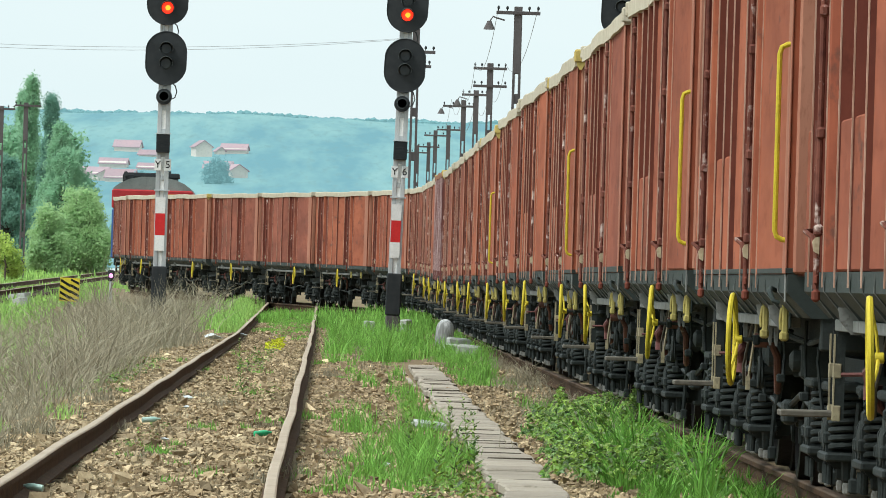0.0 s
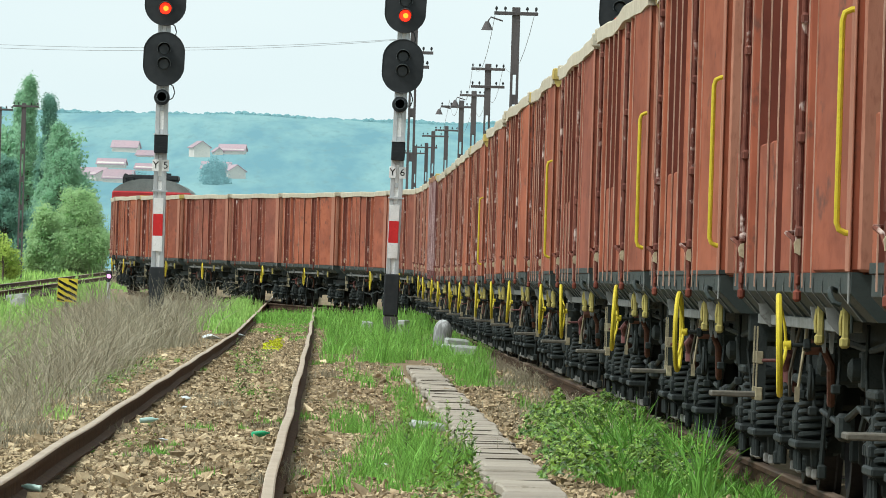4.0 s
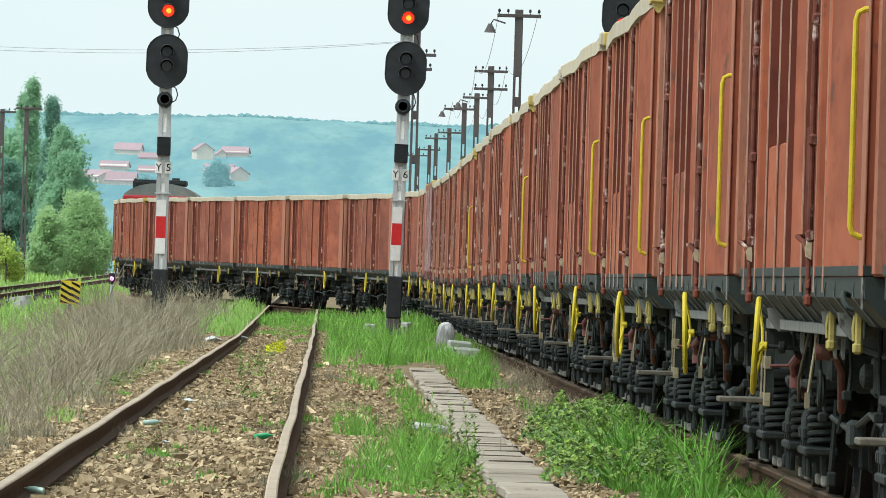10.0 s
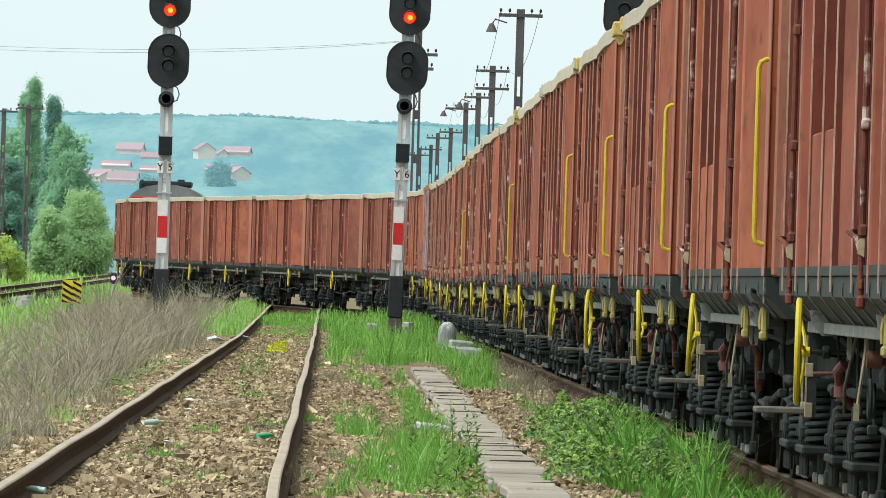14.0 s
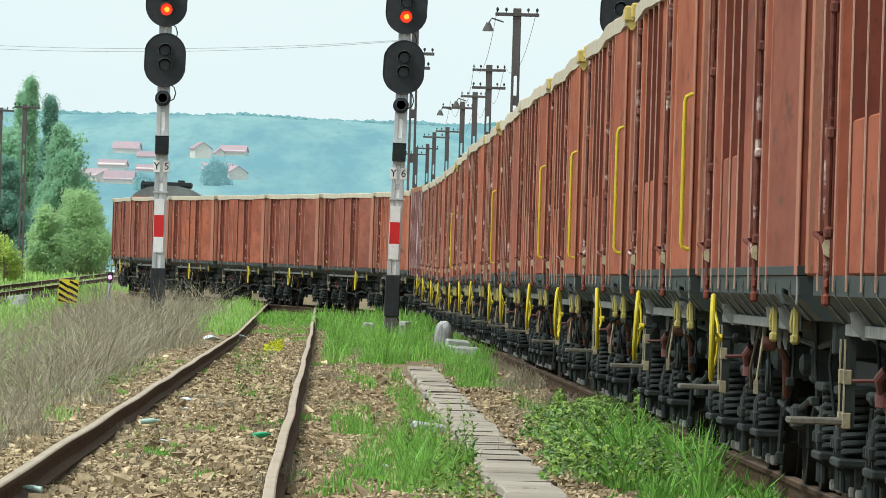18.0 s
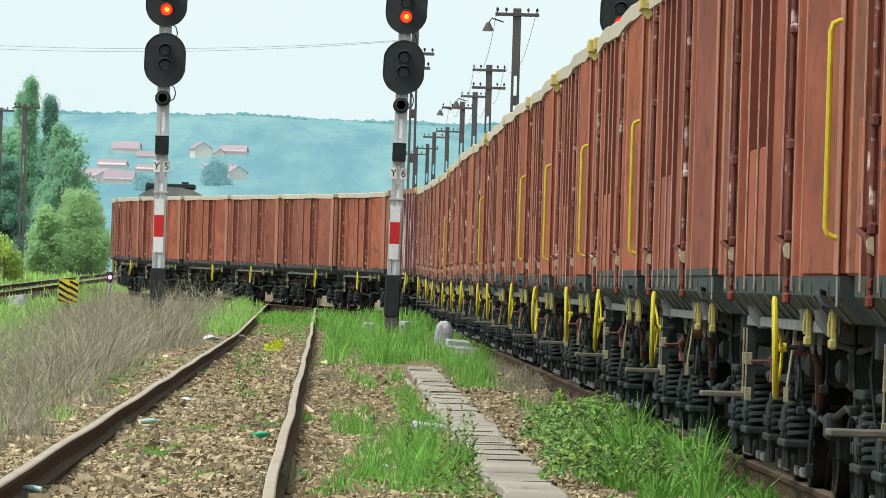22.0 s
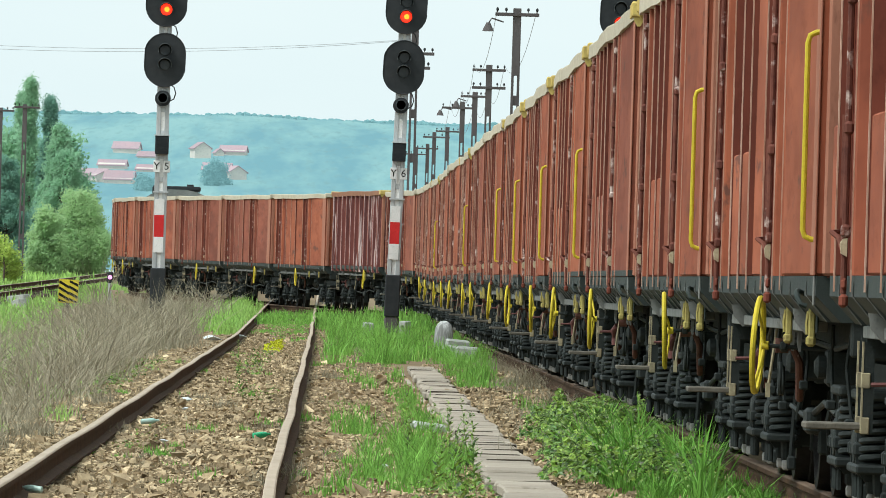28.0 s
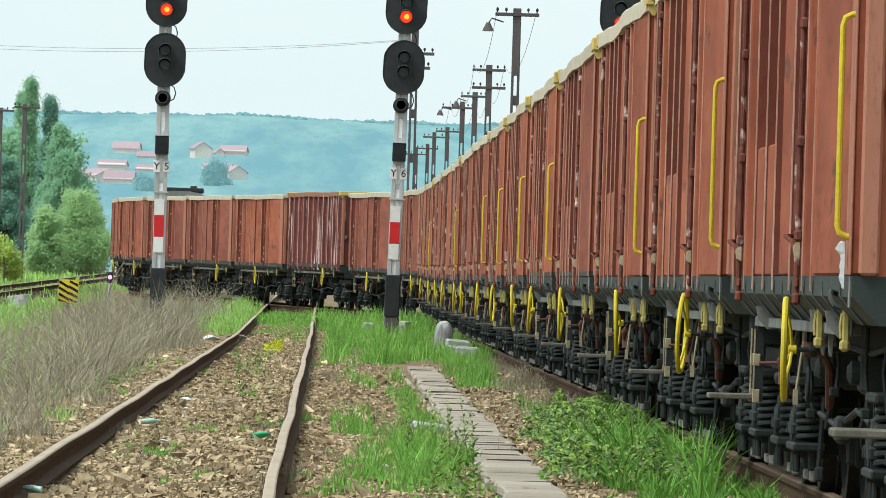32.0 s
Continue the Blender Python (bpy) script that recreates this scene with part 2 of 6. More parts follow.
M_SIGPOST = mat("aluminium_grey_post", (0.52, 0.54, 0.54), (0.38, 0.40, 0.40), rough=0.5, metal=0.2, scale=4, stretch=(1, 1, 0.25), wear=(0.22, 0.2, 0.17), wear_at=0.69)
M_SIGBLACK = mat("matt_black_head", (0.024, 0.028, 0.030), (0.040, 0.044, 0.046), rough=0.62, scale=5, bump=0.05)
M_WHITE = mat("white_enamel", (0.78, 0.78, 0.76), (0.66, 0.66, 0.63), rough=0.45, scale=5, bump=0.03)
M_SIGRED = mat("red_enamel", (0.62, 0.035, 0.035), (0.5, 0.03, 0.03), rough=0.45, scale=5, bump=0.03)
# Hood and lens greys are raised to hold highlights and the sky's reflection.
M_HOOD = mat("highlit_grey_hood", (0.13, 0.15, 0.155), (0.07, 0.085, 0.09), rough=0.5, scale=9, bump=0.05)
M_LENS = mat("dark_lens", (0.045, 0.055, 0.062), (0.075, 0.085, 0.09), rough=0.12, scale=5, bump=0)
M_REDLAMP = lamp_mat("lit_red_lens", (1.0, 0.03, 0.010), 1.5)
M_REDCORE = lamp_mat("lit_red_core", (1.0, 0.30, 0.02), 2.0)
M_PURPLE = lamp_mat("lit_violet_lens", (1.0, 0.28, 0.75), 1.6)
M_INK = mat("black_print", (0.012, 0.012, 0.012), rough=0.6, scale=5, bump=0)
M_LOCO = mat("grey_loco_roof", (0.22, 0.245, 0.23), (0.13, 0.15, 0.14), rough=0.6, scale=1.5)
M_LOCO_RED = mat("red_loco_paint", (0.46, 0.05, 0.05), (0.32, 0.03, 0.035), rough=0.45, scale=2)
M_LOCO_BLUE = mat("blue_loco_paint", (0.05, 0.12, 0.30), (0.04, 0.09, 0.22), rough=0.45, scale=2)
M_GLASSY = mat("dark_window_glass", (0.02, 0.025, 0.03), rough=0.08, scale=2, bump=0)
M_GREEN = mat("green_bottle_plastic", (0.03, 0.50, 0.22), (0.03, 0.38, 0.16), rough=0.25, scale=20, bump=0.1, spec=0.6)
M_TEAL = mat("pale_teal_plastic", (0.30, 0.56, 0.48), (0.45, 0.58, 0.52), rough=0.35, scale=14, bump=0.15, spec=0.5)
M_TRASH = mat("pale_plastic", (0.62, 0.68, 0.68), (0.45, 0.5, 0.5), rough=0.4, scale=20, bump=0.2)


# ================= mesh helpers =================
class Mesh:
    """Collects simple solids into one mesh."""

    def __init__(self):
        self.v, self.f = [], []

    def add(self, vs, fs):
        b = len(self.v)
        self.v += [tuple(p) for p in vs]
        self.f += [tuple(b + i for i in q) for q in fs]
        return self

    def box(self, x0, x1, y0, y1, z0, z1, c=0.0):
        (x0, x1), (y0, y1), (z0, z1) = sorted((x0, x1)), sorted((y0, y1)), sorted((z0, z1))
        c = min(c, abs(x1 - x0) * 0.45, abs(y1 - y0) * 0.45, abs(z1 - z0) * 0.45)
        if c <= 0:
            vs = [(x, y, z) for x in (x0, x1) for y in (y0, y1) for z in (z0, z1)]
            return self.add(vs, [(0, 1, 3, 2), (4, 6, 7, 5), (0, 4, 5, 1), (2, 3, 7, 6), (0, 2, 6, 4), (1, 5, 7, 3)])
        rings = []
        for z, k in ((z0, c), (z0 + c, 0), (z1 - c, 0), (z1, c)):
            a, b, e, g = x0 + k, x1 - k, y0 + k, y1 - k
            rings.append([(a + c, e, z), (b - c, e, z), (b, e + c, z), (b, g - c, z), (b - c, g, z), (a + c, g, z), (a, g - c, z), (a, e + c, z)])
        fs = [tuple(range(7, -1, -1)), tuple(range(24, 32))]
        for r in range(3):
            fs += [(r * 8 + i, r * 8 + (i + 1) % 8, r * 8 + 8 + (i + 1) % 8, r * 8 + 8 + i) for i in range(8)]
        return self.add([p for ring in rings for p in ring], fs)

    def prism(self, poly, axis, a, b):
        """A polygon in the two other axes, drawn out along axis from a to b."""
        n = len(poly)
        put = {"x": lambda p, t: (t, p[0], p[1]), "y": lambda p, t: (p[0], t, p[1]), "z": lambda p, t: (p[0], p[1], t)}[axis]
        vs = [put(p, a) for p in poly] + [put(p, b) for p in poly]
        fs = [tuple(range(n - 1, -1, -1)), tuple(range(n, 2 * n))] + [(i, (i + 1) % n, n + (i + 1) % n, n + i) for i in range(n)]
        return self.add(vs, fs)

    def tube(self, pts, r, seg=8, r2=None, close=False):
        pts = [Vector(p) for p in pts]
        n, rings = len(pts), []
        for i, p in enumerate(pts):
            a = pts[(i - 1) % n] if close else pts[max(i - 1, 0)]
            b = pts[(i + 1) % n] if close else pts[min(i + 1, n - 1)]
            d = (b - a).normalized()
            if i == 0:
                e = d.cross(Vector((0, 0, 1)) if abs(d.z) < 0.9 else Vector((1, 0, 0))).normalized()
            else:
                e = (e - d * e.dot(d)).normalized()
            g = e.cross(d)
            k = r if r2 is None else r + (r2 - r) * i / (n - 1)
            rings.append([p + (e * math.cos(2 * math.pi * j / seg) + g * math.sin(2 * math.pi * j / seg)) * k for j in range(seg)])
        fs = []
        for i in range(n if close else n - 1):
            q = (i + 1) % n
            fs += [(i * seg + j, i * seg + (j + 1) % seg, q * seg + (j + 1) % seg, q * seg + j) for j in range(seg)]
        if not close:
            fs += [tuple(range(seg - 1, -1, -1)), tuple(range((n - 1) * seg, n * seg))]
        return self.add([p for ring in rings for p in ring], fs)

    def lathe(self, prof, axis="x", at=(0, 0, 0), seg=20):
        """A profile of (along, radius) turned round an axis through at."""
        vs, n = [], len(prof)
        for d, r in prof:
            for j in range(seg):
                a = 2 * math.pi * j / seg
                c, s = r * math.cos(a), r * math.sin(a)
                o = {"x": (d, c, s), "y": (c, d, s), "z": (c, s, d)}[axis]
                vs.append((at[0] + o[0], at[1] + o[1], at[2] + o[2]))
        fs = [(i * seg + j, i * seg + (j + 1) % seg, (i + 1) * seg + (j + 1) % seg, (i + 1) * seg + j) for i in range(n - 1) for j in range(seg)]
        fs += [tuple(range(seg - 1, -1, -1)), tuple(range((n - 1) * seg, n * seg))]
        return self.add(vs, fs)

    def ring(self, at, R, r, axis="x", seg=28, sub=8):
        pts = []
        for j in range(seg):
            a = 2 * math.pi * j / seg
            c, s = R * math.cos(a), R * math.sin(a)
            o = {"x": (0, c, s), "y": (c, 0, s), "z": (c, s, 0)}[axis]
            pts.append((at[0] + o[0], at[1] + o[1], at[2] + o[2]))
        return self.tube(pts, r, sub, close=True)

    def data(self, name, material, smooth=False):
        me = bpy.data.meshes.new(name)
        me.from_pydata(self.v, [], self.f)
        me.materials.append(material)
        bm = bmesh.new()
        bm.from_mesh(me)
        bmesh.ops.recalc_face_normals(bm, faces=bm.faces)
        bm.to_mesh(me)
        bm.free()
        if smooth:
            me.polygons.foreach_set("use_smooth", [True] * len(me.polygons))
            me.set_sharp_from_angle(angle=radians(38))
        return me


def part(name, mesh, material, parent, label="", at=None, smooth=False):
    """Links a mesh as one object under a thing or a part."""
    me = mesh.data(name, material, smooth) if isinstance(mesh, Mesh) else mesh
    ob = new(name, me)
    ob.parent = parent
    if at is not None:
        ob.location = at
    if label:
        ob["label"] = label
    return ob


def thing(name, label, category, group="", kind="", at=None, mesh=None, material=None, smooth=False):
    ob = new(name, mesh.data(name, material, smooth) if isinstance(mesh, Mesh) else mesh)
    if at is not None:
        ob.matrix_basis = at if isinstance(at, Matrix) else pose(*at)
    return tagged(ob, label, category, group, kind)


def blades(name, rows, material, label, category="grass"):
    """One sheet of many thin leaves: rows is an array of triangles' corners."""
    tri = np.asarray(rows, dtype=np.float32).reshape(-1, 3)
    me = bpy.data.meshes.new(name)
    n = len(tri) // 3
    me.vertices.add(len(tri))
    me.vertices.foreach_set("co", tri.ravel())
    me.loops.add(len(tri))
    me.loops.foreach_set("vertex_index", np.arange(len(tri), dtype=np.int32))
    me.polygons.add(n)
    me.polygons.foreach_set("loop_start", np.arange(0, len(tri), 3, dtype=np.int32))
    me.update(calc_edges=True)
    me.materials.append(material)
    return tagged(new(name, me), label, category, kind="stuff")


# ================= plan of the line =================
X0, Y1, TH, R1, R2, XEND, GRADE = 3.77, 231.8, 0.12184, 283.5, 300.0, -6.6, 0.00324
XL = -1.032


def level(y):
    """Height of the rails: level, then rising gently."""
    return GRADE * min(max(0.0, y - 190.0), 420.0)


def line(a):
    """Place and heading on the train's track, a metres along it."""
    d1, d3 = R1 * (1 - math.cos(TH)), R2 * (1 - math.cos(TH))
    run = (X0 - XEND - d1 - d3) / math.sin(TH)
    if a < Y1:
        return X0, a, 0.0
    a -= Y1
    if a < R1 * TH:
        q = a / R1
        return X0 - R1 * (1 - math.cos(q)), Y1 + R1 * math.sin(q), q
    x, y = X0 - d1, Y1 + R1 * math.sin(TH)
    a -= R1 * TH
    if a < run:
        return x - a * math.sin(TH), y + a * math.cos(TH), TH
    x, y = x - run * math.sin(TH), y + run * math.cos(TH)
    a -= run
    if a < R2 * TH:
        q = TH - a / R2
        return x - R2 * (math.cos(q) - math.cos(TH)), y + R2 * (math.sin(TH) - math.sin(q)), q
    return x - d3, y + R2 * math.sin(TH) + a - R2 * TH, 0.0


def travelled(t):
    return 1.82337 * t + 0.05026 * t * t / 2 - 0.00155 * t ** 3 / 6


def on_line(a, half=4.5):
    """The pose of a vehicle whose bogie centres stand half metres before and behind a."""
    (xa, ya, _), (xb, yb, _) = line(a - half), line(a + half)
    za, zb = level(ya), level(yb)
    m = Matrix.Translation(((xa + xb) / 2, (ya + yb) / 2, (za + zb) / 2))
    return m @ Euler((math.atan2(zb - za, 2 * half), 0, math.atan2(-(xb - xa), yb - ya))).to_matrix().to_4x4()


# ================= ground =================
def ground_z(x, y):
    """Height of the bare ground: ballast beds under the tracks, hollows between, a low verge beyond."""
    bed = -0.20 - 0.10 * min(1.0, abs(x - 1.4) ** 4 / 900.0)
    verge = -0.16 * min(1.0, max(0.0, (-x - 3.0) / 2.0)) - 0.3 * min(1.0, max(0.0, (-x - 14.0) / 12.0)) - 0.25 * min(1.0, max(0.0, (x - 6.5) / 3.0))
    rough = 0.035 * noise.noise((x * 0.9, y * 0.22, 0.0)) + 0.02 * noise.noise((x * 2.3, y * 0.7, 5.0))
    return bed + verge + rough + level(y)


def make_ground():
    xs = [-4500, -1500, -500, -200, -100, -60, -40, -30, -24, -20, -17] + [-15 + 0.4 * i for i in range(63)] + [11, 13, 17, 24, 40, 80, 200, 600, 2000, 4500]
    ys = [-300, -60, 0, 25] + [40 + 1.0 * i for i in range(170)] + [212 + 4 * i for i in range(60)] + [470, 500, 560, 640, 760, 900, 1200, 1700, 2400, 3400, 4900]
    m = Mesh()
    w = len(xs)
    m.v = [(x, y, ground_z(x, y)) for y in ys for x in xs]
    m.f = [(j * w + i, j * w + i + 1, (j + 1) * w + i + 1, (j + 1) * w + i) for j in range(len(ys) - 1) for i in range(w - 1)]
    return thing("ground", "brown gravelly railway ground with patches of moss", "ground", kind="structure", mesh=m, material=M_SOIL, smooth=True)


make_ground()

RAIL = [(-0.072, -0.165), (0.072, -0.165), (0.072, -0.150), (0.012, -0.128), (0.012, -0.052), (0.036, -0.040), (0.036, -0.012), (0.028, -0.002),
        (-0.028, -0.002), (-0.036, -0.012), (-0.036, -0.040), (-0.012, -0.052), (-0.012, -0.128), (-0.072, -0.150)]
HEAD = [(-0.035, -0.011), (0.035, -0.011), (0.035, -0.006), (0.026, 0.001), (-0.026, 0.001), (-0.035, -0.006)]


def sweep(poly, places):
    """A profile drawn along places (x, y, z, heading)."""
    m, n = Mesh(), len(poly)
    for x, y, z, q in places:
        m.v += [(x + p * math.cos(q), y + p * math.sin(q), z + h) for p, h in poly]
    for i in range(len(places) - 1):
        m.f += [(i * n + j, i * n + (j + 1) % n, (i + 1) * n + (j + 1) % n, (i + 1) * n + j) for j in range(n)]
    m.f += [tuple(range(n - 1, -1, -1)), tuple(range((len(places) - 1) * n, len(places) * n))]
    return m


def worn(y, side):
    """Sideways and downward wander of the old siding's rails."""
    if y > 262:
        return 0.0, 0.0
    dx = 0.009 * math.sin(y / 6.2 + side) + 0.004 * math.sin(y / 2.6 + 2 * side)
    dz = 0.008 * math.sin(y / 6.1 + 1.3 * side) + 0.004 * math.sin(y / 2.9 + side)
    return dx, dz - 0.012


def track(name, label, places, sleepers, wander=None, head=None):
    """Two rails with bright running faces on sleepers. places: (x, y, z, heading) of the centre line."""
    top = thing(name, label, "railway track", kind="structure")
    for side in (-1, 1):
        pts = []
        for x, y, z, q in places:
            dx, dz = wander(y, side) if wander else (0, 0)
            pts.append((x + side * 0.753 * math.cos(q) + dx, y + side * 0.753 * math.sin(q), z + dz, q))
        rail = part("rail", sweep(RAIL, pts), M_RAIL, top, "rusty steel rail")
        part("running_face", sweep(HEAD, pts), head or M_RAILTOP, rail, "dull worn rail head")
    shape = Mesh().box(-1.3, 1.3, -0.13, 0.13, -0.40, -0.225, 0.02).data("sleeper", M_SLEEPER)
    for x, y, z, q in sleepers:
        s = part("sleeper", shape, M_SLEEPER, top)
        s.matrix_basis = pose(x + random.uniform(-0.04, 0.04), y, z + random.uniform(-0.01, 0.006), 0, random.uniform(-0.6, 0.6), math.degrees(q) + random.uniform(-1.5, 1.5))
    return top


track("track_siding", "old siding with wavy worn rails in brown ballast", [(XL, y, level(y), 0.0) for y in [30 + 0.8 * i for i in range(300)] + [272 + 6 * i for i in range(20)]],
      [(XL, 46 + 0.66 * i, level(46 + 0.66 * i), 0.0) for i in range(230)], worn)


def along(a):
    x, y, q = line(a)
    return x, y, level(y), q


track("track_main", "curving track under the train, half hidden by weeds", [along(20 + 2.0 * i) for i in range(300)], [along(50 + 0.66 * i) for i in range(130)], head=M_RAILDULL)
track("track_far", "rusty far track among the grass", [(-11.5, y, level(y), 0.0) for y in [180 + 8 * i for i in range(60)]], [(-11.5, 285 + 0.7 * i, level(285 + 0.7 * i), 0.0) for i in range(120)])


# ---- cable duct with concrete lids ----
def cable_duct():
    duct = thing("cable_duct", "narrow cable duct with cracked concrete lids between the tracks", "cable duct", kind="structure")
    walls = Mesh()
    for x in (1.135, 1.475):
        walls.box(x, x + 0.06, 50, 142, -0.45, -0.185, 0.01)
    part("duct_wall", walls, M_CONC, duct)
    shapes = [Mesh().box(-0.19 - 0.012 * i, 0.19 + 0.008 * i, -0.49 + 0.03 * i, 0.49, -0.035, 0.035, 0.012).data("lid", M_CONC) for i in range(3)]
    # Thin dark strip, added to imitate the shade in an open joint.
    gap_shade = Mesh().box(-0.16, 0.17, -0.03, 0.03, -0.05, 0.0095, 0.006).data("joint_dirt", M_JOINT)
    y = 51.0
    while y < 141:
        o = part("lid", random.choice(shapes), M_CONC, duct)
        o.matrix_basis = pose(1.325 + 0.0018 * (y - 57) + random.uniform(-0.03, 0.03), y, -0.150 + random.choice((0, 0, 0, 0.004, -0.004, 0.008)), random.uniform(-0.07, 0.07), random.uniform(-0.5, 0.5), random.uniform(-1.5, 1.5))
        if random.random() < 0.28:
            e = part("joint_dirt", gap_shade, M_JOINT, duct, "dark strip standing in for the joint's shade")
            e.matrix_basis = pose(1.325 + 0.0018 * (y - 57) + random.uniform(-0.06, 0.06), y - 0.51, -0.118, 0, random.uniform(-1.5, 1.5), random.uniform(-3, 3))
        y += 1.02 + random.choice((0, 0, 0, 0.12))


cable_duct()


# ---- ballast ----
def stones(name, n, x0, x1, y0, y1, size, label, lift=0.0):
    """Loose broken stones, denser towards the near end."""
    rng = np.random.default_rng(len(name) * 7 + n)
    inv = rng.uniform(1 / y1, 1 / y0, n)
    y = 1 / inv
    x = rng.uniform(x0, x1, n)
    keep = np.abs(x - 1.35) > 0.18
    for r in (XL - 0.753, XL + 0.753, X0 - 0.753):
        keep &= np.abs(x - r) > 0.10
    x, y = x[keep], y[keep]
    n = len(x)
    z = np.array([ground_z(a, b) for a, b in zip(x, y)]) + lift
    inside = np.abs(x - XL) < 0.68
    r = size * 0.82 * np.exp(rng.normal(0, 0.38, n)) * np.where(rng.random(n) < 0.06, 1.9, 1.0)
    base = np.array([(x, y, z) for z in (-0.55, 0.55) for x, y in ((-0.8, -0.8), (0.8, -0.8), (0.8, 0.8), (-0.8, 0.8))])
    v = base[None] * rng.uniform(0.45, 1.25, (n, 8, 1)) * rng.uniform(0.55, 1.45, (n, 1, 3)) + rng.uniform(-0.38, 0.38, (n, 8, 3))
    roll = rng.normal(0, 0.75, n)
    cr, sr = np.cos(roll)[:, None], np.sin(roll)[:, None]
    v = np.stack([v[..., 0] * cr - v[..., 2] * sr, v[..., 1], v[..., 0] * sr + v[..., 2] * cr], -1)
    turn = rng.uniform(0, 6.28, n)
    c, s = np.cos(turn)[:, None], np.sin(turn)[:, None]
    v = np.stack([v[..., 0] * c - v[..., 1] * s, v[..., 0] * s + v[..., 1] * c, v[..., 2]], -1) * r[:, None, None]
    v += np.stack([x, y, z + r * 0.08 + 0.02 * inside], -1)[:, None]
    faces = np.array([(0, 2, 1), (0, 3, 2), (4, 5, 6), (4, 6, 7), (0, 1, 5), (0, 5, 4), (1, 2, 6), (1, 6, 5), (2, 3, 7), (2, 7, 6), (3, 0, 4), (3, 4, 7)])
    me = bpy.data.meshes.new(name)
    me.vertices.add(n * 8)
    me.vertices.foreach_set("co", v.astype(np.float32).ravel())
    idx = (np.arange(n)[:, None, None] * 8 + faces[None]).astype(np.int32).ravel()
    me.loops.add(len(idx))
    me.loops.foreach_set("vertex_index", idx)
    me.polygons.add(n * 12)
    me.polygons.foreach_set("loop_start", np.arange(0, len(idx), 3, dtype=np.int32))
    me.update(calc_edges=True)
    me.shade_flat()
    me.materials.append(M_STONE)
    return tagged(new(name, me), label, "ballast", kind="stuff")


stones("ballast", 122000, -3.3, 1.2, 46, 235, 0.0148, "brown broken stone ballast round the siding")
stones("side_ballast", 24000, 1.52, 3.0, 50, 150, 0.0165, "brown broken stones beside the train")
stones("verge_stones", 9000, -5.2, -3.2, 50, 150, 0.020, "loose stones on the verge")


# ---- grass, weeds and brush ----
def tuft(n, x0, x1, y0, y1, h, width, lean=0.35, clump=0.25, seed=1, wild=0.0):
    """Bent blades growing in clumps; the triangles' corners as an array."""
    rng = np.random.default_rng(seed)
    k = max(1, int(n / 14))
    iy = rng.uniform(1 / y1, 1 / y0, k)
    cy, cx = 1 / iy, rng.uniform(x0, x1, k)
    ch = rng.uniform(0.45 - 0.3 * wild, 1.15 + 0.3 * wild, k)
    # ragged edges and bald spots
    edge = np.minimum(np.minimum((cx - x0) / (x1 - x0), (x1 - cx) / (x1 - x0)), np.minimum((1 / cy - 1 / y1) / (1 / y0 - 1 / y1), (1 / y0 - 1 / cy) / (1 / y0 - 1 / y1)))
    keep = np.array([noise.noise((a * 1.6, b * 0.16, seed * 3.1)) for a, b in zip(cx, cy)]) > 0.22 - 1.5 * np.minimum(edge, 0.25)
    keep |= np.full(k, keep.sum() < 3)
    cx, cy, ch = cx[keep], cy[keep], ch[keep]
    k = len(cx)
    pick = rng.integers(0, k, n)
    x = cx[pick] + rng.normal(0, clump * 0.35, n)
    y = cy[pick] + rng.normal(0, clump * 1.2, n)
    z = np.array([ground_z(a, b) for a, b in zip(cx, cy)])[pick] - 0.02
    hh = h * ch[pick] * rng.uniform(0.5, 1.15, n)
    a = rng.uniform(0, 6.28, n)
    d = np.stack([np.cos(a), np.sin(a), np.zeros(n)], -1)
    side = np.stack([np.ones(n), rng.normal(0, 0.5, n), np.zeros(n)], -1) * (width * rng.uniform(0.6, 1.3, n))[:, None]
    p0 = np.stack([x, y, z], -1)
    bend = (lean * rng.uniform(0.1, 1.2, n) * hh)[:, None]
    p1 = p0 + d * bend * 0.35 + np.stack([0 * x, 0 * x, hh * 0.6], -1)
    p2 = p0 + d * bend + np.stack([0 * x, 0 * x, hh], -1)
    tri = np.stack([p0 - side, p0 + side, p1 + side * 0.8, p0 - side, p1 + side * 0.8, p1 - side * 0.8, p1 - side * 0.8, p1 + side * 0.8, p2], 1)
    return tri.reshape(-1, 3)


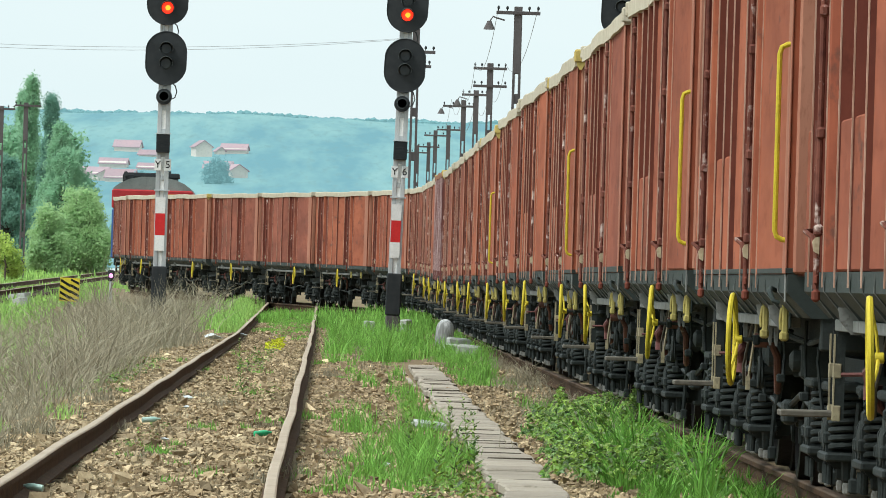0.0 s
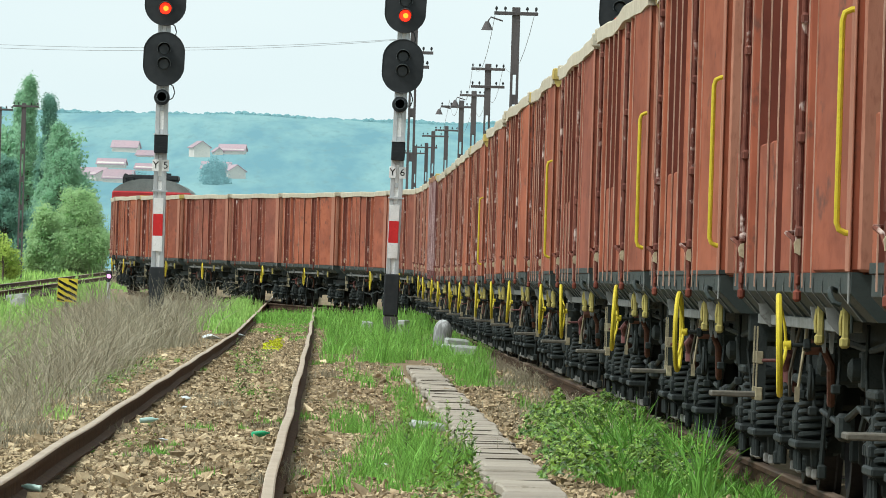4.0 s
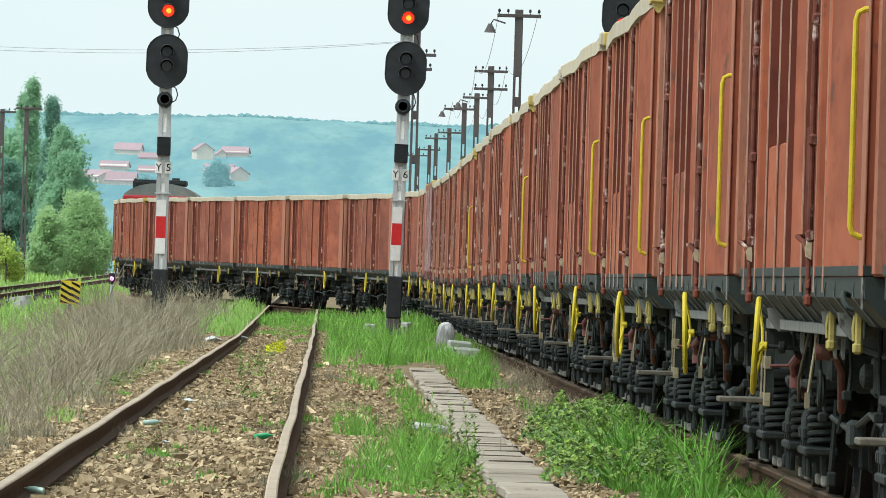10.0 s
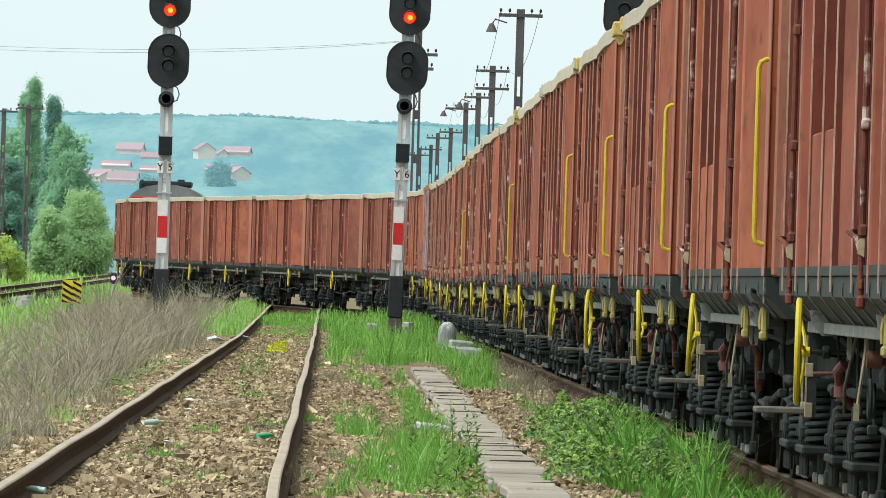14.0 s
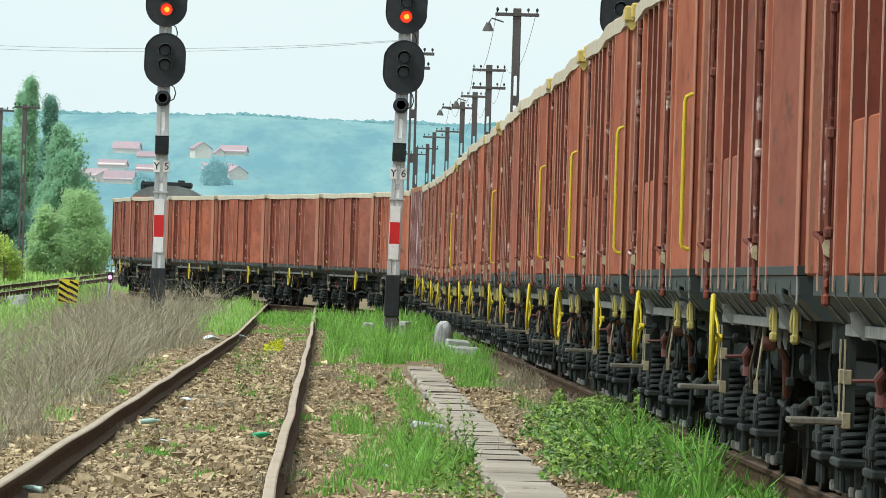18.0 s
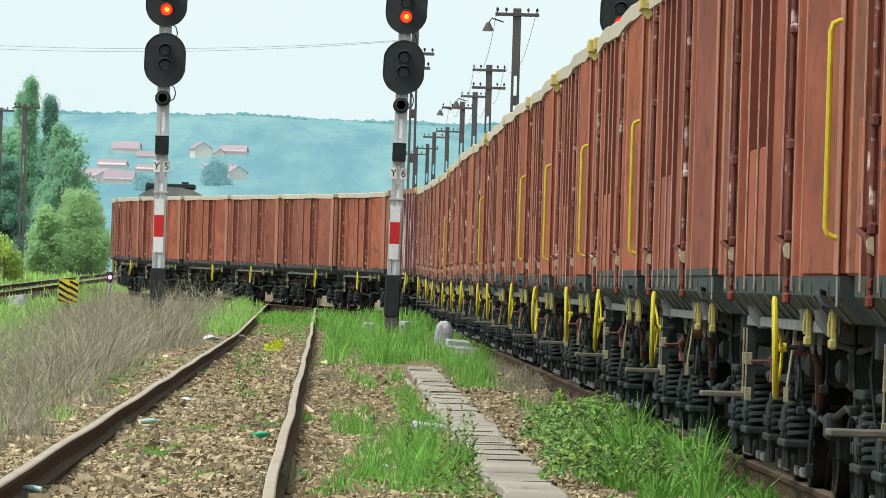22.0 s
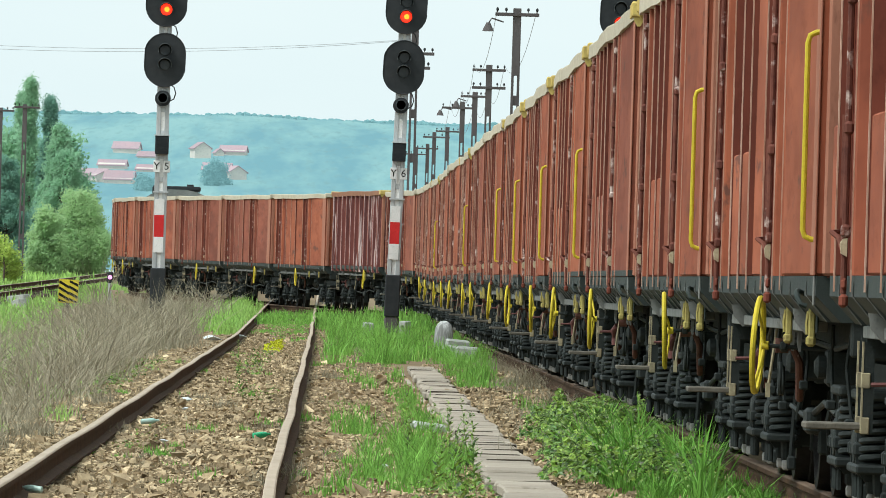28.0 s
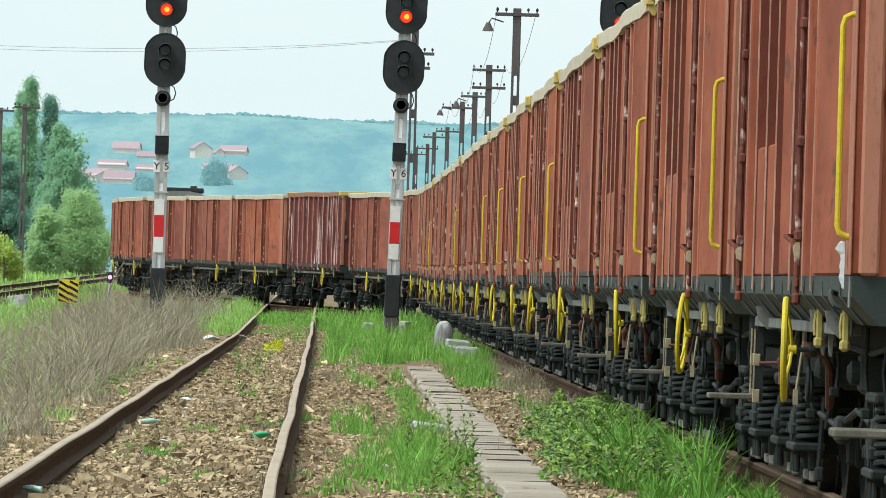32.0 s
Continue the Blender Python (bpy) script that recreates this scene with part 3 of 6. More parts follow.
def leafy(n, x0, x1, y0, y1, h, leaf, seed=1, low=0.0):
    """Small folded leaves spread through a low thicket."""
    rng = np.random.default_rng(seed)
    iy = rng.uniform(1 / y1, 1 / y0, n)
    y, x = 1 / iy, rng.uniform(x0, x1, n)
    top = np.array([0.52 + 0.55 * noise.noise((a * 2.2, b * 0.25, seed * 1.7)) + 0.5 * noise.noise((a * 6.5, b * 0.9, seed * 2.3)) for a, b in zip(x, y)])
    edge = np.minimum(np.minimum((x - x0) / (x1 - x0), (x1 - x) / (x1 - x0)), np.minimum((iy - 1 / y1) / (1 / y0 - 1 / y1), (1 / y0 - iy) / (1 / y0 - 1 / y1)))
    top = top * np.clip(edge * 4 + 0.35, 0, 1)
    keep = top > 0.25
    x, y, top = x[keep], y[keep], top[keep]
    n = len(x)
    z = np.array([ground_z(a, b) for a, b in zip(x, y)]) + low + h * np.clip(top, 0, 1.1) * rng.uniform(0.05, 1.0, n) ** 0.6
    a, tilt = rng.uniform(0, 6.28, n), rng.uniform(-0.7, 0.9, n)
    L = leaf * rng.uniform(0.55, 1.3, n)
    d = np.stack([np.cos(a) * np.cos(tilt), np.sin(a) * np.cos(tilt), np.sin(tilt)], -1) * L[:, None]
    s = np.stack([-np.sin(a), np.cos(a), rng.uniform(-0.5, 0.5, n)], -1) * (L * 0.38)[:, None]
    p = np.stack([x, y, z], -1)
    mid = p + d * 0.5
    tri = np.stack([p, mid + s, p + d, p, p + d, mid - s + np.stack([0 * x, 0 * x, L * 0.15], -1)], 1)
    return tri.reshape(-1, 3)


def thicket(mounds, leaf, seed, per=520):
    """Bramble mounds: sprays of three broad leaflets over arched, uneven domes. mounds: (x, y, reach, height)."""
    rng, out = np.random.default_rng(seed), []
    for mx, my, reach, high in mounds:
        n = int(per * reach / 0.3)
        a, f = rng.uniform(0, 2 * math.pi, n), rng.uniform(0.0, 1.0, n) ** 0.6
        bump = 1 + 0.28 * np.sin(3 * a + mx * 9) + 0.18 * np.sin(7 * a + my)
        r = reach * f * bump
        x, y = mx + r * np.cos(a), my + r * np.sin(a) * 5.0
        shell = np.sqrt(np.clip(1 - (f * 0.95) ** 2, 0, 1)) * (0.55 + 0.45 * rng.random(n) ** 0.4)
        shell *= 1 + 0.45 * np.sin(x * 21 + 3 * seed) * np.sin(y * 2.3)
        z = np.array([ground_z(p, q) for p, q in zip(x, y)]) + 0.02 + high * shell
        face = np.stack([np.cos(a) * f * 0.5 - 0.15, np.sin(a) * f * 0.3 - 0.35, 0.85 + 0 * a], -1) + rng.normal(0, 0.42, (n, 3))
        face /= np.linalg.norm(face, axis=1)[:, None]
        d = np.cross(face, rng.normal(size=(n, 3)))
        d /= np.linalg.norm(d, axis=1)[:, None]
        e = np.cross(face, d)
        p = np.stack([x, y, z], -1)
        for turn in (0.0, 1.35, -1.35):
            L = leaf * rng.uniform(0.6, 1.25, n)[:, None]
            u = d * math.cos(turn) + e * math.sin(turn)
            w = e * math.cos(turn) - d * math.sin(turn)
            droop = face * L * 0.12
            tip, mid = p + u * L - droop, p + u * L * 0.5 + droop
            out.append(np.stack([p, mid - w * L * 0.36, tip, p, tip, mid + w * L * 0.36], 1).reshape(-1, 3))
    return np.concatenate(out)


def stalks(places, high):
    """Upright stems set with narrow leaves all round."""
    rng, out = np.random.default_rng(77), []
    for x, y in places:
        z, h = ground_z(x, y), high * rng.uniform(0.75, 1.2)
        lean = rng.normal(0, 0.05, 2)
        out += [(x - 0.004, y, z), (x + 0.004, y, z), (x + lean[0], y + lean[1], z + h)]
        for i in range(34):
            f = 0.12 + 0.88 * i / 34
            a, L = i * 2.4, 0.075 * (1.15 - 0.8 * f) * rng.uniform(0.7, 1.2)
            c = (x + lean[0] * f, y + lean[1] * f, z + h * f)
            tip = (c[0] + math.cos(a) * L, c[1] + math.sin(a) * L, c[2] + L * 0.6)
            out += [c, (c[0] + math.cos(a) * L * 0.5 - math.sin(a) * 0.010, c[1] + math.sin(a) * L * 0.5 + math.cos(a) * 0.010, c[2] + L * 0.25), tip,
                    c, tip, (c[0] + math.cos(a) * L * 0.5 + math.sin(a) * 0.010, c[1] + math.sin(a) * L * 0.5 - math.cos(a) * 0.010, c[2] + L * 0.35)]
    return np.array(out)


def greenery():
    J = np.concatenate
    blades("grass", J([tuft(1500, 0.12, 0.84, 57, 82, 0.27, 0.0036, lean=0.7, clump=0.24, seed=2, wild=0.9), tuft(900, 0.20, 0.80, 58, 80, 0.20, 0.0036, lean=0.8, clump=0.10, seed=57, wild=1.0), tuft(900, 0.80, 1.14, 57, 71, 0.17, 0.004, clump=0.12, seed=51, wild=0.6), tuft(900, 0.78, 1.13, 84, 125, 0.17, 0.004, clump=0.15, seed=3, wild=0.6),
                       tuft(3000, 0.10, 1.25, 150, 215, 0.42, 0.0055, lean=0.7, clump=0.25, seed=4, wild=1.0), tuft(300, 0.3, 1.1, 115, 150, 0.16, 0.005, clump=0.15, seed=41, wild=0.9), tuft(1200, 1.72, 2.5, 118, 160, 0.28, 0.005, lean=0.6, clump=0.25, seed=5, wild=1.0), tuft(700, 2.55, 3.0, 150, 215, 0.34, 0.0055, lean=0.6, clump=0.3, seed=59, wild=1.0), tuft(520, 1.95, 2.6, 146, 172, 0.22, 0.005, lean=0.7, clump=0.15, seed=61, wild=0.9), tuft(420, 1.7, 2.25, 160, 180, 0.30, 0.005, lean=0.6, clump=0.15, seed=62, wild=0.9), tuft(500, 1.6, 2.2, 186, 215, 0.40, 0.006, lean=0.6, clump=0.3, seed=60, wild=1.0),
                       tuft(1800, -1.65, -0.4, 195, 250, 0.10, 0.008, seed=7), tuft(4200, -0.1, 2.8, 212, 262, 0.40, 0.010, clump=0.5, seed=37, wild=0.6), tuft(1100, -1.7, -0.35, 205, 240, 0.09, 0.008, seed=38), tuft(1600, -1.8, -0.2, 236, 264, 0.26, 0.010, clump=0.4, seed=39), tuft(1300, 0.95, 1.9, 160, 191, 0.50, 0.007, lean=0.5, clump=0.3, seed=48, wild=0.5),
                       tuft(1900, -2.6, 0.6, 58, 180, 0.11, 0.005, clump=0.12, seed=28), tuft(700, 2.2, 2.95, 92, 112, 0.13, 0.004, clump=0.2, seed=52, wild=0.5)]),
           M_GRASS, "fresh green grass growing in clumps through the ballast")
    blades("tall_grass", J([tuft(1000, 1.88, 2.75, 57, 71, 0.40, 0.0062, lean=0.95, clump=0.10, seed=8, wild=0.8), tuft(420, 2.15, 2.85, 62, 80, 0.36, 0.0058, lean=0.8, clump=0.08, seed=53, wild=0.9), tuft(1200, 1.85, 2.9, 56, 66, 0.20, 0.005, lean=0.8, clump=0.10, seed=33, wild=0.5),
                            tuft(450, 2.75, 3.0, 57, 68, 0.18, 0.004, lean=0.6, clump=0.1, seed=10, wild=0.6)]), M_LUSH, "tall bright grass beside the rail under the train")
    twigs = J([tuft(260, 1.75, 2.7, 70, 112, 0.42, 0.0028, lean=1.6, clump=0.9, seed=31), tuft(500, -1.9, 0.2, 60, 150, 0.16, 0.003, lean=0.8, clump=0.2, seed=32), tuft(700, 2.6, 3.05, 114, 165, 0.26, 0.0035, lean=0.9, clump=0.3, seed=54, wild=0.8)])
    blades("dead_stems", twigs, M_DRY, "bent dead stems among the weeds", "weeds")
    rb = random.Random(21)
    mounds = [(1.80 + 0.0105 * (y - 62) + rb.uniform(-0.08, 0.10) + 0.36 * row, y, rb.uniform(0.16, 0.30), rb.uniform(0.15, 0.34) * (1.0 - 0.12 * row)) for row in range(3) for y in (62.5, 65.5, 68.5, 72.0, 75.5, 79.0, 83.0, 87.0)]
    mounds += [(2.82, 84.0, 0.16, 0.30), (2.90, 88.0, 0.18, 0.34), (2.80, 92.0, 0.2, 0.26), (2.62, 96.0, 0.18, 0.16)]
    blades("bramble", thicket(mounds, 0.040, 11, 430), M_WEED, "low leafy bramble thicket beside the duct", "weeds")
    blades("weed", J([leafy(500, -1.25, -0.8, 125, 170, 0.20, 0.045, seed=13), leafy(140, -1.6, -1.3, 70, 84, 0.14, 0.028, seed=14),
                      leafy(700, 0.55, 1.1, 54, 64, 0.30, 0.035, seed=15), leafy(260, -1.1, -0.5, 98, 118, 0.12, 0.035, seed=16),
                      leafy(1500, -3.2, -2.4, 100, 150, 0.2, 0.045, seed=17)]), M_WEED, "small leafy weeds between the rails", "weeds")
    blades("stalk_weed", stalks(((0.98, 58.5), (0.86, 61), (1.04, 63), (0.72, 60), (0.93, 67), (0.60, 66), (0.80, 70), (1.0, 72), (0.68, 73), (-0.9, 104), (-1.15, 128), (1.10, 69), (0.90, 64)), 0.44), M_WEED, "tall leafy weed stalks in the ballast", "weeds")
    blades("flowering_weed", leafy(420, -1.02, -0.72, 155, 172, 0.26, 0.06, seed=18, low=0.08), M_BLOOM, "clump of yellow flowering weed between the rails", "flowers")
    blades("dry_brush", J([tuft(8500, -6.4, -2.75, 92, 180, 0.72, 0.0042, lean=1.5, clump=0.5, seed=19, wild=0.9), tuft(6000, -6.0, -2.7, 170, 245, 0.85, 0.0065, lean=1.2, clump=0.6, seed=20, wild=0.9), leafy(9000, -6.4, -2.75, 95, 180, 0.52, 0.035, seed=46), leafy(4000, -6.0, -2.8, 170, 245, 0.6, 0.05, seed=47), tuft(70, -5.45, -5.1, 216, 226, 1.7, 0.010, lean=0.5, clump=0.15, seed=58), tuft(1500, -4.3, -2.7, 176, 191, 1.0, 0.005, lean=0.8, clump=0.4, seed=56, wild=0.8),
                           tuft(2200, -3.4, -2.3, 60, 100, 0.22, 0.004, lean=0.9, seed=21), tuft(350, 2.3, 3.0, 95, 150, 0.22, 0.004, lean=0.9, seed=22, wild=0.8), tuft(700, -4.4, -2.4, 60, 92, 0.35, 0.004, lean=0.9, clump=0.3, seed=44, wild=0.8), tuft(500, -1.7, 1.1, 56, 150, 0.13, 0.003, lean=0.9, clump=0.2, seed=42), tuft(260, -0.1, 1.2, 125, 175, 0.24, 0.0035, lean=0.8, clump=0.3, seed=43, wild=0.8)]),
           M_DRY, "dry leafless grey-brown brush along the siding", "brush")
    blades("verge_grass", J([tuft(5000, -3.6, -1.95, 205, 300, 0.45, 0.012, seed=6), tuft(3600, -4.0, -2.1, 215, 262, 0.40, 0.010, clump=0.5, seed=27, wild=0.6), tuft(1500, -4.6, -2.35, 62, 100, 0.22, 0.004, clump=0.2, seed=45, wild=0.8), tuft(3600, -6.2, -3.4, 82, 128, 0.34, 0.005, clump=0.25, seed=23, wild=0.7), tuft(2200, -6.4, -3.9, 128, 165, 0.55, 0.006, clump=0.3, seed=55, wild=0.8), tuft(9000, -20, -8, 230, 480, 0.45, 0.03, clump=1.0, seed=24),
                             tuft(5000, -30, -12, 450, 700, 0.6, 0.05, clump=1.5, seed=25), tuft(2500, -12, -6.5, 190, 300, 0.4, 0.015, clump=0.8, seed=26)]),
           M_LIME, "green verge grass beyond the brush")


greenery()


# ================= freight wagons =================
HALF, STEP, CORNER = 6.38, 1.0, 0.36        # set anew for each sort of wagon
MESHES = {}


def kept(key, make):
    key = (key, STEP)
    if key not in MESHES:
        MESHES[key] = make()
    return MESHES[key]


def spring_mesh():
    m = Mesh()
    turns, n = 7.2, 80
    m.tube([(0.080 * math.cos(2 * math.pi * turns * i / n), 0.080 * math.sin(2 * math.pi * turns * i / n), 0.295 * i / n) for i in range(n + 1)], 0.0165, 6)
    return m.data("spring", M_SPRING, True)


def wheelset_mesh():
    m = Mesh().lathe([(-1.0, 0.065), (1.0, 0.065)], "x", seg=12)
    for s in (-1, 1):
        p = [(0.68, 0.10), (0.685, 0.40), (0.675, 0.49), (0.705, 0.49), (0.715, 0.465), (0.80, 0.455), (0.805, 0.40), (0.765, 0.37), (0.76, 0.15), (0.82, 0.13), (0.82, 0.07)]
        m.lathe([(s * d, r) for d, r in p], "x", seg=28)
    return m.data("wheelset", M_TREAD, True)


def bogie(parent, y):
    """A two-axle bogie: side frames, cross beam, axle boxes, coil springs and wheelsets."""
    def frame_mesh():
        m = Mesh()
        for s in (-1, 1):
            prof = [(-1.42, 0.74), (-1.36, 0.84), (1.36, 0.84), (1.42, 0.74), (1.42, 0.695), (0.42, 0.695), (0.3, 0.54), (-0.3, 0.54), (-0.42, 0.695), (-1.42, 0.695)]
            m.prism(prof, "x", s * 0.93, s * 1.03)
            for y in (-1.08, -0.72, 0.72, 1.08):
                m.box(s * 0.95, s * 1.03, y - 0.03, y + 0.03, 0.30, 0.66)
        m.box(-0.95, 0.95, -0.18, 0.18, 0.52, 0.86, 0.03)
        for e in (-1.38, 1.38):
            m.box(-0.95, 0.95, e - 0.04, e + 0.04, 0.66, 0.76, 0.01)
        return m.data("bogie", M_GEAR)
    b = part("bogie", kept("bogie", frame_mesh), M_GEAR, parent, "black two-axle bogie", at=(0, y, 0))
    for ay in (-0.9, 0.9):
        part("wheelset", kept("wheelset", wheelset_mesh), M_TREAD, b, "worn steel wheels on an axle", at=(0, ay, 0.46))
        for s in (-1, 1):
            part("axle_box", kept(("axlebox", s), lambda: Mesh().box(-0.06 * s, 0.15 * s, -0.12, 0.12, -0.15, 0.16, 0.03)
                 .lathe([(s * 0.13, 0.10), (s * 0.16, 0.09), (s * 0.17, 0.05)], "x", seg=12).data("axle_box", M_GEAR)), M_GEAR, b, at=(s * 1.04, ay, 0.46))
            part("spring_seat", kept(("seat", s), lambda: Mesh().box(-0.03, 0.21 * s, -0.40, 0.40, -0.045, 0.0, 0.01).lathe([(-0.16, 0.012), (-0.14, 0.03), (-0.045, 0.035)], "z", (0.09 * s, -0.3, 0), 8)
                 .lathe([(-0.16, 0.012), (-0.14, 0.03), (-0.045, 0.035)], "z", (0.09 * s, 0.3, 0), 8).data("spring_seat", M_SPRING)), M_SPRING, b, at=(s * 1.0, ay, 0.365))
            for dy in (-0.3, 0.3) if s < 0 else ():
                part("spring_nut", kept("nut", lambda: Mesh().lathe([(-0.21, 0.012), (-0.20, 0.024), (-0.165, 0.026), (-0.15, 0.02)], "z", seg=8).data("spring_nut", M_NUT)), M_NUT, b, "bare steel nut", at=(s * 1.09, ay + dy, 0.365))
            for dy in (-0.27, 0.27) if s > 0 else (-0.27,):
                part("spring", kept("spring", spring_mesh), M_SPRING, b, "dusty coil spring", at=(s * 1.10, ay + dy, 0.375))
            part("spring_cap", kept(("cap_s", s), lambda: Mesh().box(-0.05 * s, 0.20 * s, -0.40, 0.40, 0.0, 0.05, 0.012).data("spring_cap", M_GEAR)), M_GEAR, b, at=(s * 1.0, ay, 0.672))
    for ay in (-0.9, 0.9):
        for dy in (-0.10, 0.16, 0.34):
            part("horn_guide", kept("horn", lambda: Mesh().prism([(-0.99, 0.28), (-1.15, 0.28), (-1.195, 0.34), (-1.195, 0.52), (-1.16, 0.58), (-1.165, 0.68), (-0.99, 0.70)], "y", -0.02, 0.02).box(-1.12, -1.21, -0.035, 0.035, 0.40, 0.47, 0.012).tube([(-1.17, 0, 0.20), (-1.17, 0, 0.30)], 0.016, 7).data("horn_guide", M_SPRING)), M_SPRING, b, "greasy horn guide plate", at=(0, ay + dy, 0))
    for ay in (-1.36, -0.46, 0.46, 1.36):
        part("brake_shoe", kept("shoe", lambda: Mesh().box(-0.06, 0.06, -0.04, 0.04, -0.2, 0.2, 0.015).box(-0.06, 1.58, -0.02, 0.02, -0.05, 0.05).data("brake_shoe", M_GEAR)), M_GEAR, b, at=(-0.76, ay, 0.42))
        part("brake_hanger", kept("bhang", lambda: Mesh().tube([(-1.05, 0, 0.62), (-1.07, 0.03, 0.22)], 0.016, 6).box(-1.09, -1.04, 0.0, 0.06, 0.16, 0.24, 0.01).data("brake_hanger", M_SPRING)), M_SPRING, b, at=(0, ay, 0))
    return b


TOP = 3.355
POSTS = [-3.0, -2.15, 4.35]                    # broad door posts
FINS = [-0.85, 0.95, 2.05, 3.25, 5.75]         # thin upright flanges
PANELS = [(0.95, 2.05), (2.05, 3.25), (5.75, 6.36)]
BARS = [-1.75, 4.85]


RIBS = (-5.5, -3.9, -3.0, -2.15, -0.85, 0.05, 0.95, 2.05, 3.25, 4.35, 5.5)


def ribbed_side(wagon, wall, red):
    """The older wagon: plain plates between close-set pressed ribs, scraped pale."""
    for i in range(11):
        y = -5.9 + 1.18 * i
        rib = part("pressed_rib", kept(("prib", red.name), lambda: Mesh().prism([(-1.394, -0.14), (-1.47, -0.07), (-1.476, 0.0), (-1.47, 0.07), (-1.394, 0.14)], "z", 1.1, TOP - 0.10).data("pressed_rib", red)), red, wall, at=(0, y, 0))
        part("worn_edge", kept("pribedge", lambda: Mesh().prism([(-1.474, -0.05), (-1.481, -0.03), (-1.481, 0.03), (-1.474, 0.05)], "z", 1.3, TOP - 0.14).data("worn_edge", M_SCRAPE)), M_SCRAPE, rib, "rubbed pale rib face")


def side(wagon, s, red, tag):
    """One long side: wall, posts, proud panels, lock bars, lower band with slanted ribs, top rail. s: -1 or 1; only -1 faces the siding."""
    wall = part("side_wall", kept(("wall", s), lambda: Mesh().box(s * 1.33, s * 1.395, -HALF, HALF, 1.254, TOP - 0.1).data("side_wall", M_FLANGE)), M_FLANGE, wagon, "stained brown steel side wall, recess shade in its colour")
    def skirt():
        return Mesh().prism([(s * 1.25, 1.262), (s * 1.446, 1.262), (s * 1.446, 1.168), (s * 1.418, 1.140), (s * 1.322, 1.043), (s * 1.22, 1.043), (s * 1.22, 1.2)], "y", -HALF, HALF).data("lower_band", M_BAND)
    band = part("lower_band", kept(("band", s), skirt), M_BAND, wagon, "black painted lower band")
    def rail_mesh():
        n, poly = 18, [(-0.072, -0.13), (0.072, -0.13), (0.0725, -0.014), (0.06, 0.0), (-0.06, 0.0), (-0.0725, -0.014)]
        ys = [-HALF + 2 * HALF * i / n for i in range(n + 1)]
        return sweep(poly, [(s * 1.4025 + 0.013 * math.sin(y * 1.1 + 1.7 * tag + s), y, TOP + 0.009 * math.sin(y * 0.8 + 2.3 * tag) + 0.005 * math.sin(y * 2.9 + tag) - 0.006, 0.0) for y in ys]).data("top_rail", M_CAP if tag != 3 else M_CAPBROWN)
    part("top_rail", kept(("cap", s, tag), rail_mesh), M_CAP if tag != 3 else M_CAPBROWN, wagon, "dusty cream top rail, slightly bent")
    if s > 0:
        part("end_panel", kept(("endpanel", s, tag), lambda: Mesh().box(s * 1.394, s * 1.456, -HALF + 0.02, HALF - 0.02, 1.2635, TOP - 0.112, 0.012).data("end_panel", red)), red, wall)
        part("side_sill", kept(("sill", s), lambda: Mesh().box(s * 1.20, s * 1.345, -HALF, HALF, 0.998, 1.041, 0.004).data("side_sill", M_SILL)), M_SILL, wagon, "dusty grey side sill")
        return
    part("rail_end", kept("capend", lambda: Mesh().box(-1.46, -1.481, -0.30, 0.30, TOP - 0.107, TOP + 0.003, 0.006).data("rail_end", M_CAPEND)), M_CAPEND, wagon, "yellow painted end of the top rail", at=(0, -(HALF - 0.30), 0))
    if tag == 3:
        ribbed_side(wagon, wall, red)
    for y in POSTS if tag != 3 else ():
        part("door_post", kept(("post", tag), lambda: Mesh().prism([(-1.394, -0.085), (-1.452, -0.06), (-1.46, -0.035), (-1.46, 0.035), (-1.452, 0.06), (-1.394, 0.085)], "z", 1.264, TOP - 0.115).data("door_post", red)), red, wall, at=(0, y * STEP, 0))
        part("worn_edge", kept("postedge", lambda: Mesh().box(-1.4595, -1.4655, -0.034, -0.020, 1.19, TOP - 0.13).data("worn_edge", M_EDGE)), M_EDGE, wall, "pale worn post edge, highlight painted on", at=(0, y * STEP, 0))
    for y in FINS if tag != 3 else ():
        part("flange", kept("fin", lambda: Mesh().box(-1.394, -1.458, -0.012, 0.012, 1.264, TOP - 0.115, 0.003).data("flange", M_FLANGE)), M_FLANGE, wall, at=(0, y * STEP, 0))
        part("worn_edge", kept("edge", lambda: Mesh().box(-1.4565, -1.464, -0.013, 0.013, 1.19, TOP - 0.13).data("worn_edge", M_EDGE)), M_EDGE, wall, "pale worn flange edge, highlight painted on", at=(0, y * STEP, 0))
    for a, b in PANELS if tag != 3 else ():
        a, b = a * STEP, b * STEP
        part("lower_panel", kept(("panel", tag, round(b - a, 2)), lambda: Mesh().box(-1.394, -1.45, a - b + 0.02, -0.02, 1.265, 1.955 if STEP != 1.0 else TOP - 0.14, 0.01).data("lower_panel", red)), red, wall, at=(0, b, 0))
    if tag != 3:
        part("end_panel", kept(("endpanel", tag), lambda: Mesh().box(-1.394, -1.456, -1.62 * STEP, 1.62 * STEP, 1.2635, TOP - 0.112, 0.012).data("end_panel", red)), red, wall, at=(0, -4.74 * STEP, 0))
        part("mid_panel", kept(("midpanel", tag), lambda: Mesh().box(-1.394, -1.43, -0.82, 0.82, 1.2635, TOP - 0.13, 0.012).data("mid_panel", red)), red, wall, at=(0, 0.05, 0))
        part("corner_strip", kept("strip", lambda: Mesh().box(-1.45, -1.460, -CORNER, CORNER, 1.2645, TOP - 0.12, 0.003).data("corner_strip", M_CORNER)), M_CORNER, wall, "faded pale corner strip", at=(0, -(HALF - CORNER - 0.01), 0))
